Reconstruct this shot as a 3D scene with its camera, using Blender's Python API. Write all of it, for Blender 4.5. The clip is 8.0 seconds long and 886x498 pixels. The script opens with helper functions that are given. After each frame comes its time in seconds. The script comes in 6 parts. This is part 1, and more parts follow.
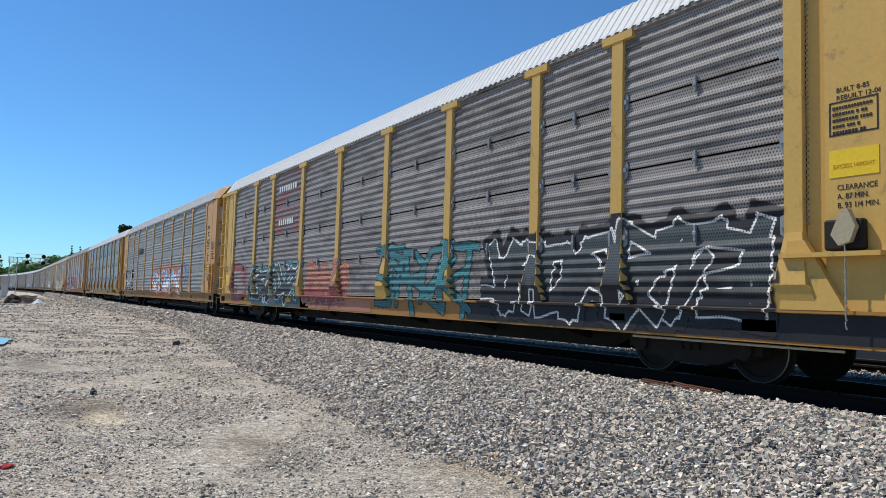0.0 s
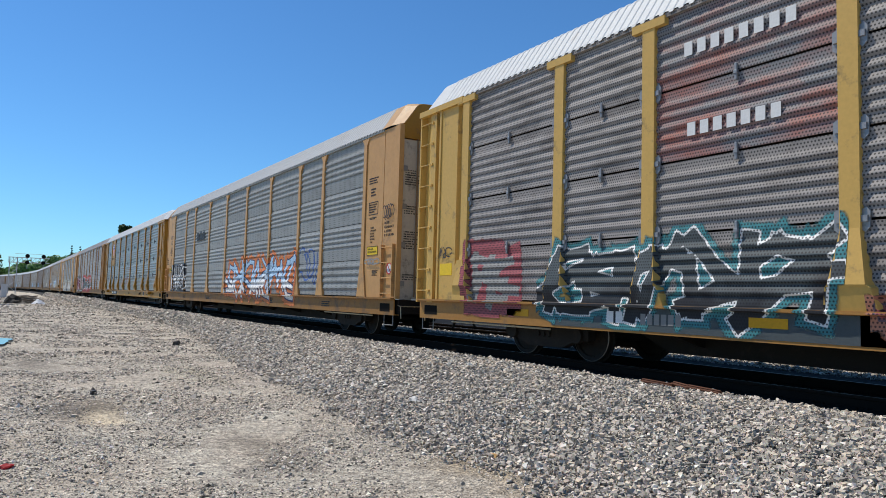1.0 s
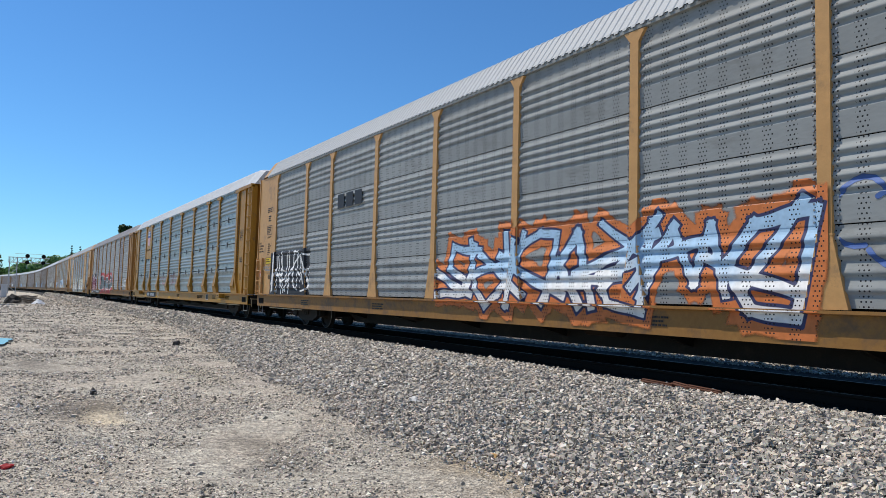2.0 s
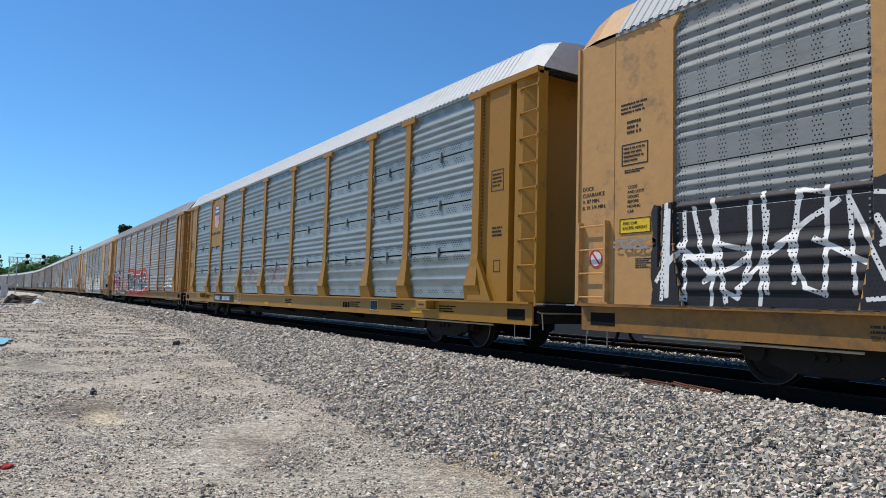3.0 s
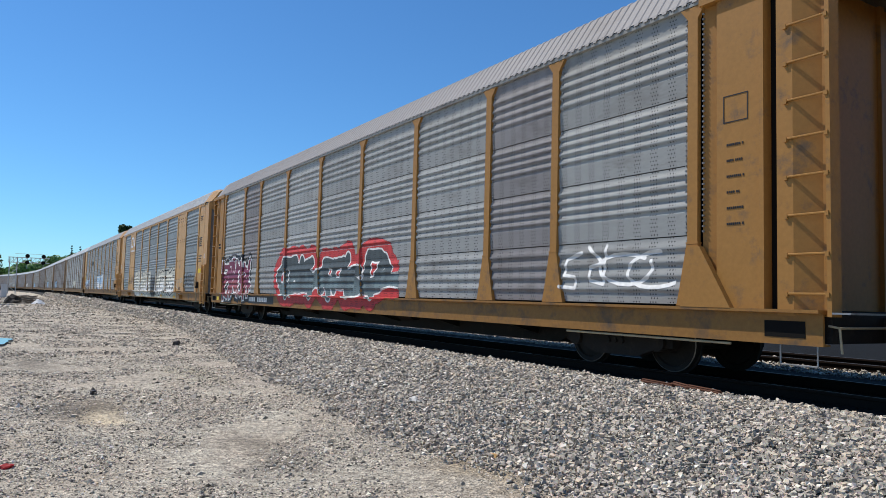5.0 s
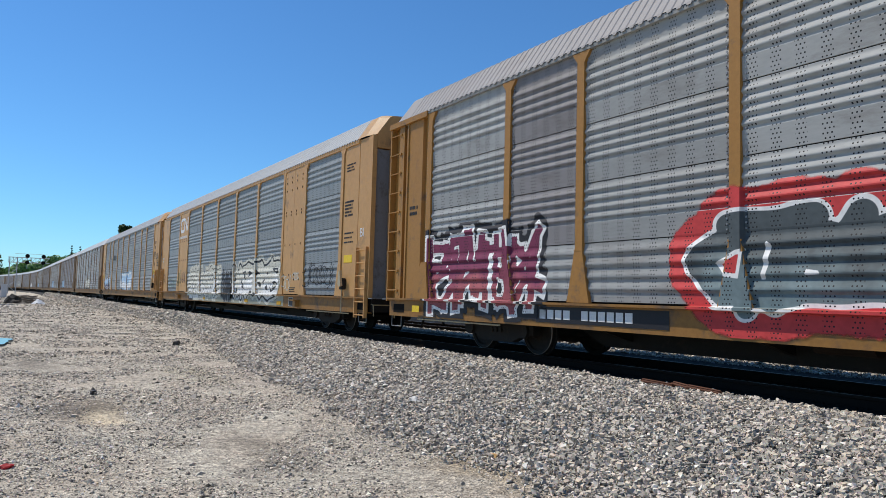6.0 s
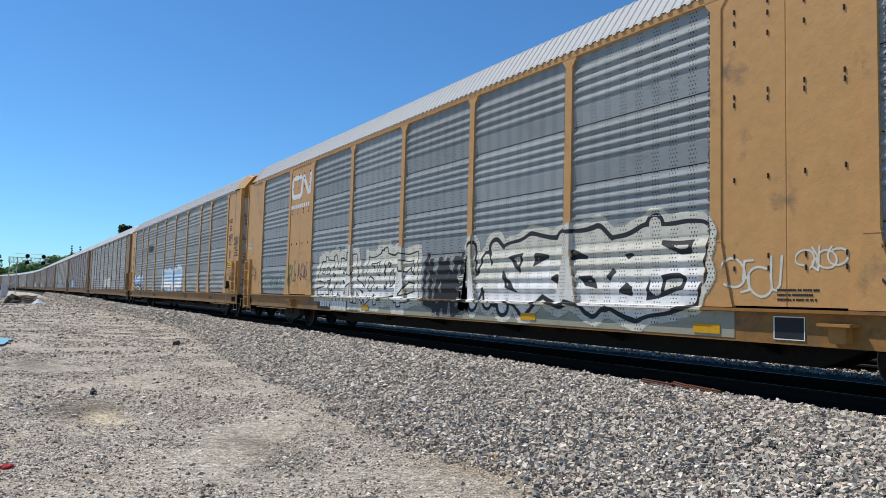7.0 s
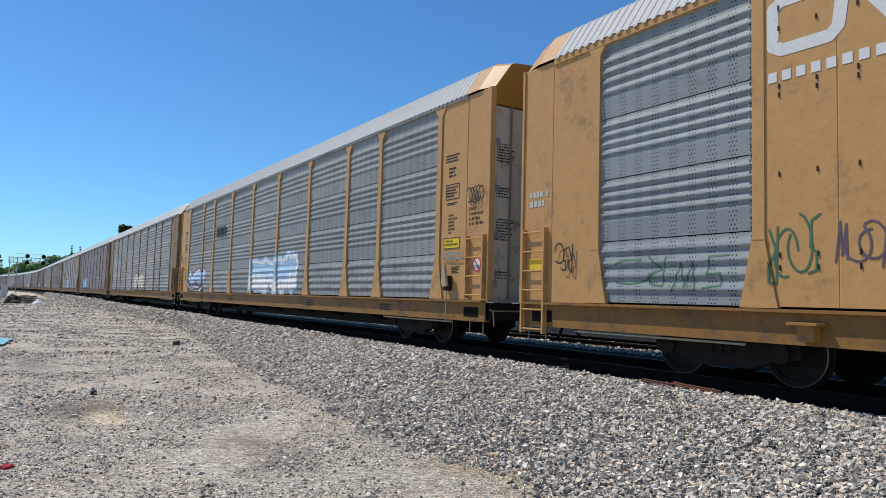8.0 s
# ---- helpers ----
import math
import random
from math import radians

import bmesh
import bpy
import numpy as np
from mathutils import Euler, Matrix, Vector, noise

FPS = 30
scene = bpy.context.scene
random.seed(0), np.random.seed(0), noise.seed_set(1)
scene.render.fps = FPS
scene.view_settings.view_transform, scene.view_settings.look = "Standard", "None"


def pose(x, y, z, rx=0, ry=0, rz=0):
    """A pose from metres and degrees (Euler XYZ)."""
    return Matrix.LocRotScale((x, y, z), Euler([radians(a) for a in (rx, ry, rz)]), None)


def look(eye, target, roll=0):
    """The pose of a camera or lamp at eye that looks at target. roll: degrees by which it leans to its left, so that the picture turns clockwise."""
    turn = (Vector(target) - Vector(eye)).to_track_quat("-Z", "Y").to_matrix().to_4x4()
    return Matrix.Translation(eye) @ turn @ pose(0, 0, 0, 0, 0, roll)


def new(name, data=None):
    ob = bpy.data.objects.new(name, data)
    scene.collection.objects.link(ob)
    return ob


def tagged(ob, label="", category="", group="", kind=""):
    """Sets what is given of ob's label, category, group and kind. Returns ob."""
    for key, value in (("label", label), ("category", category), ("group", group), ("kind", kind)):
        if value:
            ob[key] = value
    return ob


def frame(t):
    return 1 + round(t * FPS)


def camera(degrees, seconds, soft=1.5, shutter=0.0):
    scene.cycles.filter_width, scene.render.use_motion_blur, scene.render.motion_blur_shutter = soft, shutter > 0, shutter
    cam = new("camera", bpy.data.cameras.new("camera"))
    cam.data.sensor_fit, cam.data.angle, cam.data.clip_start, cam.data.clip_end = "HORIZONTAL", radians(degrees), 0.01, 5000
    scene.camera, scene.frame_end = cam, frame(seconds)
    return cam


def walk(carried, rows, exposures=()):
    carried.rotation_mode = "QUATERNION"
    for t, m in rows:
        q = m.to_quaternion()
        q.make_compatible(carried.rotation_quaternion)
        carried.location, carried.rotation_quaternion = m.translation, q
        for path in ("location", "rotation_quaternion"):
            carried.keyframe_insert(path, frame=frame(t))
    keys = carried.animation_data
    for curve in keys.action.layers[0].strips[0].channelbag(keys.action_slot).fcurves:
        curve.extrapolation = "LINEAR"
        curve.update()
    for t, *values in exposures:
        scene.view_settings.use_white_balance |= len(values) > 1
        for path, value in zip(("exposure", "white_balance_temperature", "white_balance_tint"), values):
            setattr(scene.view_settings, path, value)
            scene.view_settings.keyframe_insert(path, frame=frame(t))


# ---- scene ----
# camera: hand-held height beside a straight main line, standing still
EYE = (0.0, 0.0, 0.986)
cam = camera(64.47, 8.0, soft=0.5)
VIEW = look(EYE, (-0.846 * 10, 0.5285 * 10, 0.986 + 0.0704 * 10), 1.576)
walk(cam, [(0.0, VIEW), (8.0, VIEW)])

# daylight: clear sky, high sun nearly in line with the rails
SUN = Vector((-0.54, -0.38, 1.0)).normalized()
world = bpy.data.worlds.new("world")
scene.world = world
world.use_nodes = True
_n = world.node_tree.nodes
_sky = _n.new("ShaderNodeTexSky")
_sky.sky_type, _sky.sun_disc = "NISHITA", False
_sky.sun_elevation = math.asin(SUN.z)
_sky.sun_rotation = math.atan2(SUN.x, SUN.y)
_sky.air_density, _sky.dust_density, _sky.ozone_density = 1.0, 0.0, 2.2
_gain = _n.new("ShaderNodeMix")
_gain.data_type, _gain.blend_type = "RGBA", "MULTIPLY"
_gain.inputs[0].default_value = 1.0
_gain.inputs[7].default_value = (0.54, 0.97, 1.34, 1)
world.node_tree.links.new(_sky.outputs[0], _gain.inputs[6])
world.node_tree.links.new(_gain.outputs[2], _n["Background"].inputs[0])
_n["Background"].inputs[1].default_value = 0.098
_lamp = bpy.data.lights.new("sun", "SUN")
_lamp.energy, _lamp.angle, _lamp.color = 5.0, radians(0.5), (1.0, 0.93, 0.83)
sun = new("sun", _lamp)
sun.matrix_world = look(SUN * 50, (0, 0, 0))
scene.view_settings.exposure = 0.0

# ---- plan ----
SIDE = 7.63            # near side of the cars
MID = SIDE + 1.60      # track centre line
PITCH = 27.8           # car to car
SPEED = 16.4
FIRST = -16.25         # centre of the first car at the start
BEND, RADIUS = -190.0, 1250.0
GROUND = -0.50
TOP = -0.15            # ballast shoulder


def on_track(x):
    """Pose on the track at the running distance x: straight, then a long bend."""
    if x > BEND:
        return pose(x, MID, 0)
    a = (BEND - x) / RADIUS
    return pose(BEND - RADIUS * math.sin(a), MID - RADIUS * (1 - math.cos(a)), 0, 0, 0, math.degrees(a))


# ---- materials ----
def mat(name, colour, rough=0.6, metal=0.0, grain=0.0, size=8.0, stain=None, amount=0.0, spread=0.8, bump=0.0, stretch=(1, 1, 1), vary=0.0, spec=0.25):
    """Painted, rusty or earthy surface: base colour, fine grain, larger stains, relief."""
    m = bpy.data.materials.new(name)
    m.use_nodes = True
    t = m.node_tree
    b = t.nodes["Principled BSDF"]
    b.inputs["Roughness"].default_value, b.inputs["Metallic"].default_value = rough, metal
    b.inputs["Specular IOR Level"].default_value = spec
    b.inputs["Diffuse Roughness"].default_value = 0.5
    co = t.nodes.new("ShaderNodeTexCoord")
    mp = t.nodes.new("ShaderNodeMapping")
    mp.inputs["Scale"].default_value = stretch
    t.links.new(co.outputs["Object"], mp.inputs[0])
    last = None

    def noise_tex(scale, detail=6, rough_=0.65):
        n = t.nodes.new("ShaderNodeTexNoise")
        n.inputs["Scale"].default_value, n.inputs["Detail"].default_value, n.inputs["Roughness"].default_value = scale, detail, rough_
        t.links.new(mp.outputs[0], n.inputs["Vector"])
        return n

    def mix(fac, a, bb, blend="MIX"):
        x = t.nodes.new("ShaderNodeMix")
        x.data_type, x.blend_type = "RGBA", blend
        for sock, v in ((x.inputs[0], fac), (x.inputs[6], a), (x.inputs[7], bb)):
            if isinstance(v, (int, float)):
                sock.default_value = v
            elif isinstance(v, (tuple, list)):
                sock.default_value = (*v, 1)
            else:
                t.links.new(v, sock)
        return x.outputs[2]

    def ramp(src, lo, hi, a=0.0, bb=1.0):
        r = t.nodes.new("ShaderNodeMapRange")
        for i, v in enumerate((lo, hi, a, bb)):
            r.inputs[i + 1].default_value = v
        t.links.new(src, r.inputs[0])
        return r.outputs[0]

    last = colour
    if vary:
        oi = t.nodes.new("ShaderNodeObjectInfo")
        last = mix(ramp(oi.outputs["Random"], 0, 1, 0, 1), tuple(c * (1 - vary) for c in colour), tuple(min(1, c * (1 + vary)) for c in colour))
    if grain:
        g = noise_tex(size * 6)
        last = mix(1.0, last, mix(ramp(g.outputs[0], 0.3, 0.7), (1 - grain,) * 3, (1 + grain,) * 3), "MULTIPLY")
    if stain:
        s = noise_tex(size * spread, 9, 0.7)
        last = mix(ramp(s.outputs[0], 0.62 - amount * 0.4, 0.8 - amount * 0.3), last, stain)
    if isinstance(last, tuple):
        b.inputs["Base Color"].default_value = (*last, 1)
    else:
        t.links.new(last, b.inputs["Base Color"])
    if bump:
        g = noise_tex(size * 3)
        bp = t.nodes.new("ShaderNodeBump")
        bp.inputs["Strength"].default_value, bp.inputs["Distance"].default_value = bump, 0.02
        t.links.new(g.outputs[0], bp.inputs["Height"])
        t.links.new(bp.outputs[0], b.inputs["Normal"])
    return m


RUST = (0.16, 0.07, 0.03)
GRIME = (0.10, 0.085, 0.07)
M_yellow = mat("yellow_paint", (0.60, 0.385, 0.105), 0.5, 0, 0.06, 3, GRIME, 0.12, 0.8, 0.02)
M_gold = mat("golden_paint", (0.37, 0.18, 0.02), 0.45, 0, 0.06, 3, GRIME, 0.10, 0.8, 0.02)
M_buff = mat("buff_paint", (0.55, 0.31, 0.115), 0.5, 0, 0.07, 1.2, GRIME, 0.12, 1.0, 0.45)
M_ochre = mat("ochre_paint", (0.38, 0.19, 0.048), 0.55, 0, 0.08, 2.5, GRIME, 0.18, 0.8, 0.03)
# Sill paint with grime; its base is darkened for shade under the lip.
M_sill = mat("grimy_shaded_sill_paint", (0.30, 0.15, 0.04), 0.6, 0, 0.12, 2.5, (0.09, 0.07, 0.055), 0.3, 0.7, 0.03)
M_brown = mat("weathered_brown_paint", (0.27, 0.18, 0.10), 0.65, 0, 0.12, 2.5, (0.12, 0.09, 0.07), 0.3, 0.7, 0.03)
M_roof = mat("roof_sheet", (0.62, 0.63, 0.615), 0.55, 0.0, 0.06, 1.5, (0.42, 0.34, 0.26), 0.08, 0.6)
M_roof_grey = mat("grey_roof_sheet", (0.46, 0.47, 0.465), 0.6, 0.0, 0.06, 1.5, (0.36, 0.32, 0.28), 0.12, 0.6)
M_roof_dull = mat("dull_roof_sheet", (0.33, 0.31, 0.30), 0.65, 0.0, 0.06, 1.5, (0.24, 0.21, 0.19), 0.2, 0.6)
M_black = mat("black_iron", (0.018, 0.015, 0.013), 0.75, 0, 0.2, 6, (0.04, 0.03, 0.022), 0.2, spec=0.25)
# Near black: shade inside the cars put into colour; also the signal heads.
M_dark = mat("shade_and_signal_black", (0.015, 0.014, 0.013), 0.95, spec=0.05)
M_steel = mat("worn_steel", (0.45, 0.43, 0.40), 0.3, 0.9, 0.1, 5)
M_rail = mat("rail_steel", (0.022, 0.016, 0.013), 0.9, 0.0, 0.15, 5, spec=0.05)
M_polish = mat("polished_rail_head", (0.10, 0.09, 0.08), 0.5, 0.3, 0.1, 6)
M_tie = mat("creosoted_timber", (0.024, 0.019, 0.015), 0.9, 0, 0.25, 6, (0.045, 0.038, 0.03), 0.3, 0.8, 0.3, (0.3, 1, 1), 0.25, spec=0.1)


def panel_mat(name, colour, dirt, amount, holes, metal=0.0, rough=0.62):
    """Galvanised side sheet: dirt, streaks and rows of punched holes (the hole bands are given in height)."""
    m = mat(name, colour, rough, metal, 0.07, 2.2, dirt, amount, 0.7, 0.02, (0.5, 1, 1.6), 0.10, spec=0.25)
    if not holes:
        return m
    punch(m, holes)
    return m


def punch(m, holes):
    """Punched holes drawn in the base colour: near-black dots for the shade behind them."""
    pitch_x, pitch_z, radius, dark, period, lo, hi = holes
    t = m.node_tree
    b = t.nodes["Principled BSDF"]
    base = b.inputs["Base Color"].links[0].from_socket
    co = t.nodes.new("ShaderNodeTexCoord")
    sep = t.nodes.new("ShaderNodeSeparateXYZ")
    t.links.new(co.outputs["Object"], sep.inputs[0])

    def op(kind, a, c=None):
        n = t.nodes.new("ShaderNodeMath")
        n.operation = kind
        for i, v in enumerate((a, c)):
            if v is None:
                continue
            if isinstance(v, (int, float)):
                n.inputs[i].default_value = v
            else:
                t.links.new(v, n.inputs[i])
        return n.outputs[0]

    u, w = op("DIVIDE", sep.outputs[0], pitch_x), op("DIVIDE", sep.outputs[2], pitch_z)
    row = op("MODULO", op("FLOOR", w), 2.0)
    u2 = op("ADD", u, op("MULTIPLY", row, 0.5))
    du, dw = op("SUBTRACT", op("FRACT", u2), 0.5), op("SUBTRACT", op("FRACT", w), 0.5)
    dist = op("SQRT", op("ADD", op("MULTIPLY", op("MULTIPLY", du, pitch_x), op("MULTIPLY", du, pitch_x)), op("MULTIPLY", op("MULTIPLY", dw, pitch_z), op("MULTIPLY", dw, pitch_z))))
    hole = op("LESS_THAN", dist, radius)
    if period == -2:            # holes in paired columns
        hole = op("MULTIPLY", hole, op("LESS_THAN", op("FRACT", op("DIVIDE", sep.outputs[0], lo)), hi / lo))
    elif period == -1:          # rows of holes in the flat strips beside the joints
        for edge in (1.96, 2.945, 3.945, 5.05):
            d = op("ABSOLUTE", op("SUBTRACT", sep.outputs[2], edge))
            h = op("MULTIPLY", op("GREATER_THAN", d, 0.075), op("LESS_THAN", d, 0.205))
            rows_ = h if edge == 1.96 else op("MAXIMUM", rows_, h)
        low = op("LESS_THAN", op("ABSOLUTE", op("SUBTRACT", sep.outputs[2], 1.13)), 0.055)
        group = op("LESS_THAN", op("FRACT", op("DIVIDE", op("ADD", sep.outputs[0], op("MULTIPLY", sep.outputs[2], 0.37)), lo)), hi / lo)
        hole = op("MULTIPLY", op("MULTIPLY", hole, group), op("MAXIMUM", rows_, low))
    elif period:
        ph = op("FRACT", op("DIVIDE", op("SUBTRACT", sep.outputs[2], 0.98), period))
        hole = op("MULTIPLY", hole, op("MULTIPLY", op("GREATER_THAN", ph, lo), op("LESS_THAN", ph, hi)))
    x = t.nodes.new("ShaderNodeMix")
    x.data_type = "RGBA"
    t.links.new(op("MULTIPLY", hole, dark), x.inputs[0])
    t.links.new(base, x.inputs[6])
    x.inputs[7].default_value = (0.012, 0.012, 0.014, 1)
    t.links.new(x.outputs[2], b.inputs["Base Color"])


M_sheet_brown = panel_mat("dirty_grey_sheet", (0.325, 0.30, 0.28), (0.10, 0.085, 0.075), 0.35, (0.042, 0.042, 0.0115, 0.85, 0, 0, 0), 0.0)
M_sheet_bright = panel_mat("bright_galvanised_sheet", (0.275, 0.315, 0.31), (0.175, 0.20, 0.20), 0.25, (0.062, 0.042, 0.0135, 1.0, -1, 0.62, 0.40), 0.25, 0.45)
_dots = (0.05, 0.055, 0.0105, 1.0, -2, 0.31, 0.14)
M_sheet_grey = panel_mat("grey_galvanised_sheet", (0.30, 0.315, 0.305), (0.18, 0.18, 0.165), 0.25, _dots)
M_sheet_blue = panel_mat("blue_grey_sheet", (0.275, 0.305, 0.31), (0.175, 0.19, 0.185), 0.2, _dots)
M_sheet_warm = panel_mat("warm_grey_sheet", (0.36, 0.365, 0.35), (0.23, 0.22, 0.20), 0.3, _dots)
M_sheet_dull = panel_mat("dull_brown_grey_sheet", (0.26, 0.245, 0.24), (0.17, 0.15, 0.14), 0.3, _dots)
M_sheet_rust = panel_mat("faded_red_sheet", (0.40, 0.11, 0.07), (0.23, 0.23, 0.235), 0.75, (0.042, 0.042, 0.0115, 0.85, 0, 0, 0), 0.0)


# ---- builders ----
def link(name, mesh, parent=None, label="", m=None):
    ob = new(name, mesh)
    if parent is not None:
        ob.parent = parent
    if m is not None:
        ob.matrix_basis = m
    if label:
        ob["label"] = label
    return ob


def mesh_of(bm, material, smooth=False):
    me = bpy.data.meshes.new("m")
    bmesh.ops.recalc_face_normals(bm, faces=bm.faces)
    bm.to_mesh(me)
    bm.free()
    me.materials.append(material)
    if smooth:
        me.shade_smooth()
    return me


def part(name, bm, material, parent, label="", m=None, smooth=False):
    return link(name, mesh_of(bm, material, smooth), parent, label, m)


_cache = {}


def shared(key, build):
    if key not in _cache:
        _cache[key] = build()
    return _cache[key]


def box(bm, x0, x1, y0, y1, z0, z1, bevel=0.0):
    r = bmesh.ops.create_cube(bm, size=1, matrix=Matrix.Translation(((x0 + x1) / 2, (y0 + y1) / 2, (z0 + z1) / 2)) @ Matrix.Diagonal((abs(x1 - x0), abs(y1 - y0), abs(z1 - z0), 1)))
    if bevel:
        es = {e for v in r["verts"] for e in v.link_edges}
        bmesh.ops.bevel(bm, geom=list(es), offset=bevel, segments=1, affect="EDGES")
    return bm


def boxes(*rows, bevel=0.0):
    bm = bmesh.new()
    for r in rows:
        box(bm, *r, bevel=bevel)
    return bm


def rod(bm, a, b, r, sides=6):
    a, b = Vector(a), Vector(b)
    d = b - a
    m = Matrix.Translation((a + b) / 2) @ d.to_track_quat("Z", "Y").to_matrix().to_4x4()
    bmesh.ops.create_cone(bm, cap_ends=True, segments=sides, radius1=r, radius2=r, depth=d.length, matrix=m)
    return bm


def rods(r, *ends, sides=6):
    bm = bmesh.new()
    for a, b in ends:
        rod(bm, a, b, r, sides)
    return bm


def prism(bm, outline, axis, lo, hi):
    """A solid from a 2D outline, drawn out along an axis (0: outline is y,z; 1: x,z; 2: x,y)."""
    def at(p, d):
        return {0: (d, p[0], p[1]), 1: (p[0], d, p[1]), 2: (p[0], p[1], d)}[axis]
    a = [bm.verts.new(at(p, lo)) for p in outline]
    b = [bm.verts.new(at(p, hi)) for p in outline]
    n = len(outline)
    bm.faces.new(a), bm.faces.new(b)
    for i in range(n):
        bm.faces.new((a[i], a[(i + 1) % n], b[(i + 1) % n], b[i]))
    return bm


def disc(bm, c, r, y0, y1, sides=28):
    m = Matrix.Translation((c[0], (y0 + y1) / 2, c[1])) @ pose(0, 0, 0, 90)
    bmesh.ops.create_cone(bm, cap_ends=True, segments=sides, radius1=r, radius2=r, depth=abs(y1 - y0), matrix=m)
    return bm


def strip_path(section, closed, xs):
    """Draws a section (y, z across the track) out along the track through the running distances xs."""
    bm = bmesh.new()
    last = None
    for x in xs:
        m = on_track(x)
        row = [bm.verts.new(m @ Vector((0, y, z))) for y, z in section]
        if last:
            n = len(section)
            for i in range(n if closed else n - 1):
                bm.faces.new((last[i], last[(i + 1) % n], row[(i + 1) % n], row[i]))
        last = row
    return bm


ALONG = [60, 20] + [10 - 10 * i for i in range(20)] + [BEND - 15 * i for i in range(40)]
# ---- ground ----
def fbm(x, y, s, seed=0.0):
    return noise.fractal(Vector((x * s + seed, y * s - seed, seed)), 1.0, 2.0, 4)


def toe(x):
    """Where the ballast slope meets the yard, across the track."""
    base = 4.0 if x > -8 else 4.0 + min(2.6, (-8 - x) * 0.115)
    k = 1.0 if x > -22 else max(0.0, (x + 40) / 18)
    return base + k * (0.30 * fbm(x, 3.0, 0.25) + 0.15 * fbm(x, 9.0, 1.1))


def bend_shift(x):
    return on_track(x).translation.y - MID if x < BEND else 0.0


def height(x, y):
    y = y - bend_shift(x)
    a, b = toe(x), SIDE - 0.75
    if y < a:
        z = GROUND + 0.035 * fbm(x, y, 0.35, 4) + 0.012 * fbm(x, y, 1.8, 7)
    elif y < b:
        k = (y - a) / (b - a)
        z = GROUND + (TOP - GROUND) * (k * k * (3 - 2 * k)) + 0.03 * fbm(x, y, 1.2, 2) * (1 - k)
    elif y < MID + 6.2:
        z = TOP
    elif y < MID + 9:
        z = TOP - (y - MID - 6.2) * 0.12
    else:
        z = TOP - 0.41 + 0.05 * fbm(x, y, 0.2, 3)
    # worn hollow in the yard
    d = ((x + 9.2) / 0.9) ** 2 + ((y - 1.1) / 0.45) ** 2
    return z - 0.05 * math.exp(-d)


def make_ground():
    xs = [-3000, -1800, -1200, -900] + list(np.arange(-700, -60, 20.0)) + list(np.arange(-60, -24, 1.2)) + list(np.arange(-24, 4, 0.16)) + [4, 6, 10, 20, 50, 150, 600, 2500]
    ys = [-2500, -900, -400, -150, -60, -25, -12, -7] + list(np.arange(-4, 8.2, 0.14)) + list(np.arange(8.2, 16, 0.5)) + [18, 22, 30, 50, 90, 160, 300, 700, 2500]
    co = [(x, y, height(x, y) if abs(y) < 60 else GROUND) for x in xs for y in ys]
    n = len(ys)
    fs = [(i * n + j, (i + 1) * n + j, (i + 1) * n + j + 1, i * n + j + 1) for i in range(len(xs) - 1) for j in range(n - 1)]
    me = bpy.data.meshes.new("ground")
    me.from_pydata(co, [], fs)
    me.shade_smooth()
    me.materials.append(M_ground)
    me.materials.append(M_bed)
    # Ground beyond the track is near black: deep shade put into its colour.
    me.materials.append(mat("shade_black_far_ground", (0.010, 0.009, 0.008), 0.95, 0, 0.3, 4, (0.018, 0.016, 0.013), 0.3, 0.8, 0.6, spec=0.1))
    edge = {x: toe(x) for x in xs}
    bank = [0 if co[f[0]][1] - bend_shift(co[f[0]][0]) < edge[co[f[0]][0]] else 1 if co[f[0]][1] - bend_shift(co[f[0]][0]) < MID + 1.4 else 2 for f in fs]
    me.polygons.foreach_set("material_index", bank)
    ob = new("ground", me)
    return tagged(ob, "grey and brown gravel yard rising to a ballast bank", "ground", kind="structure")


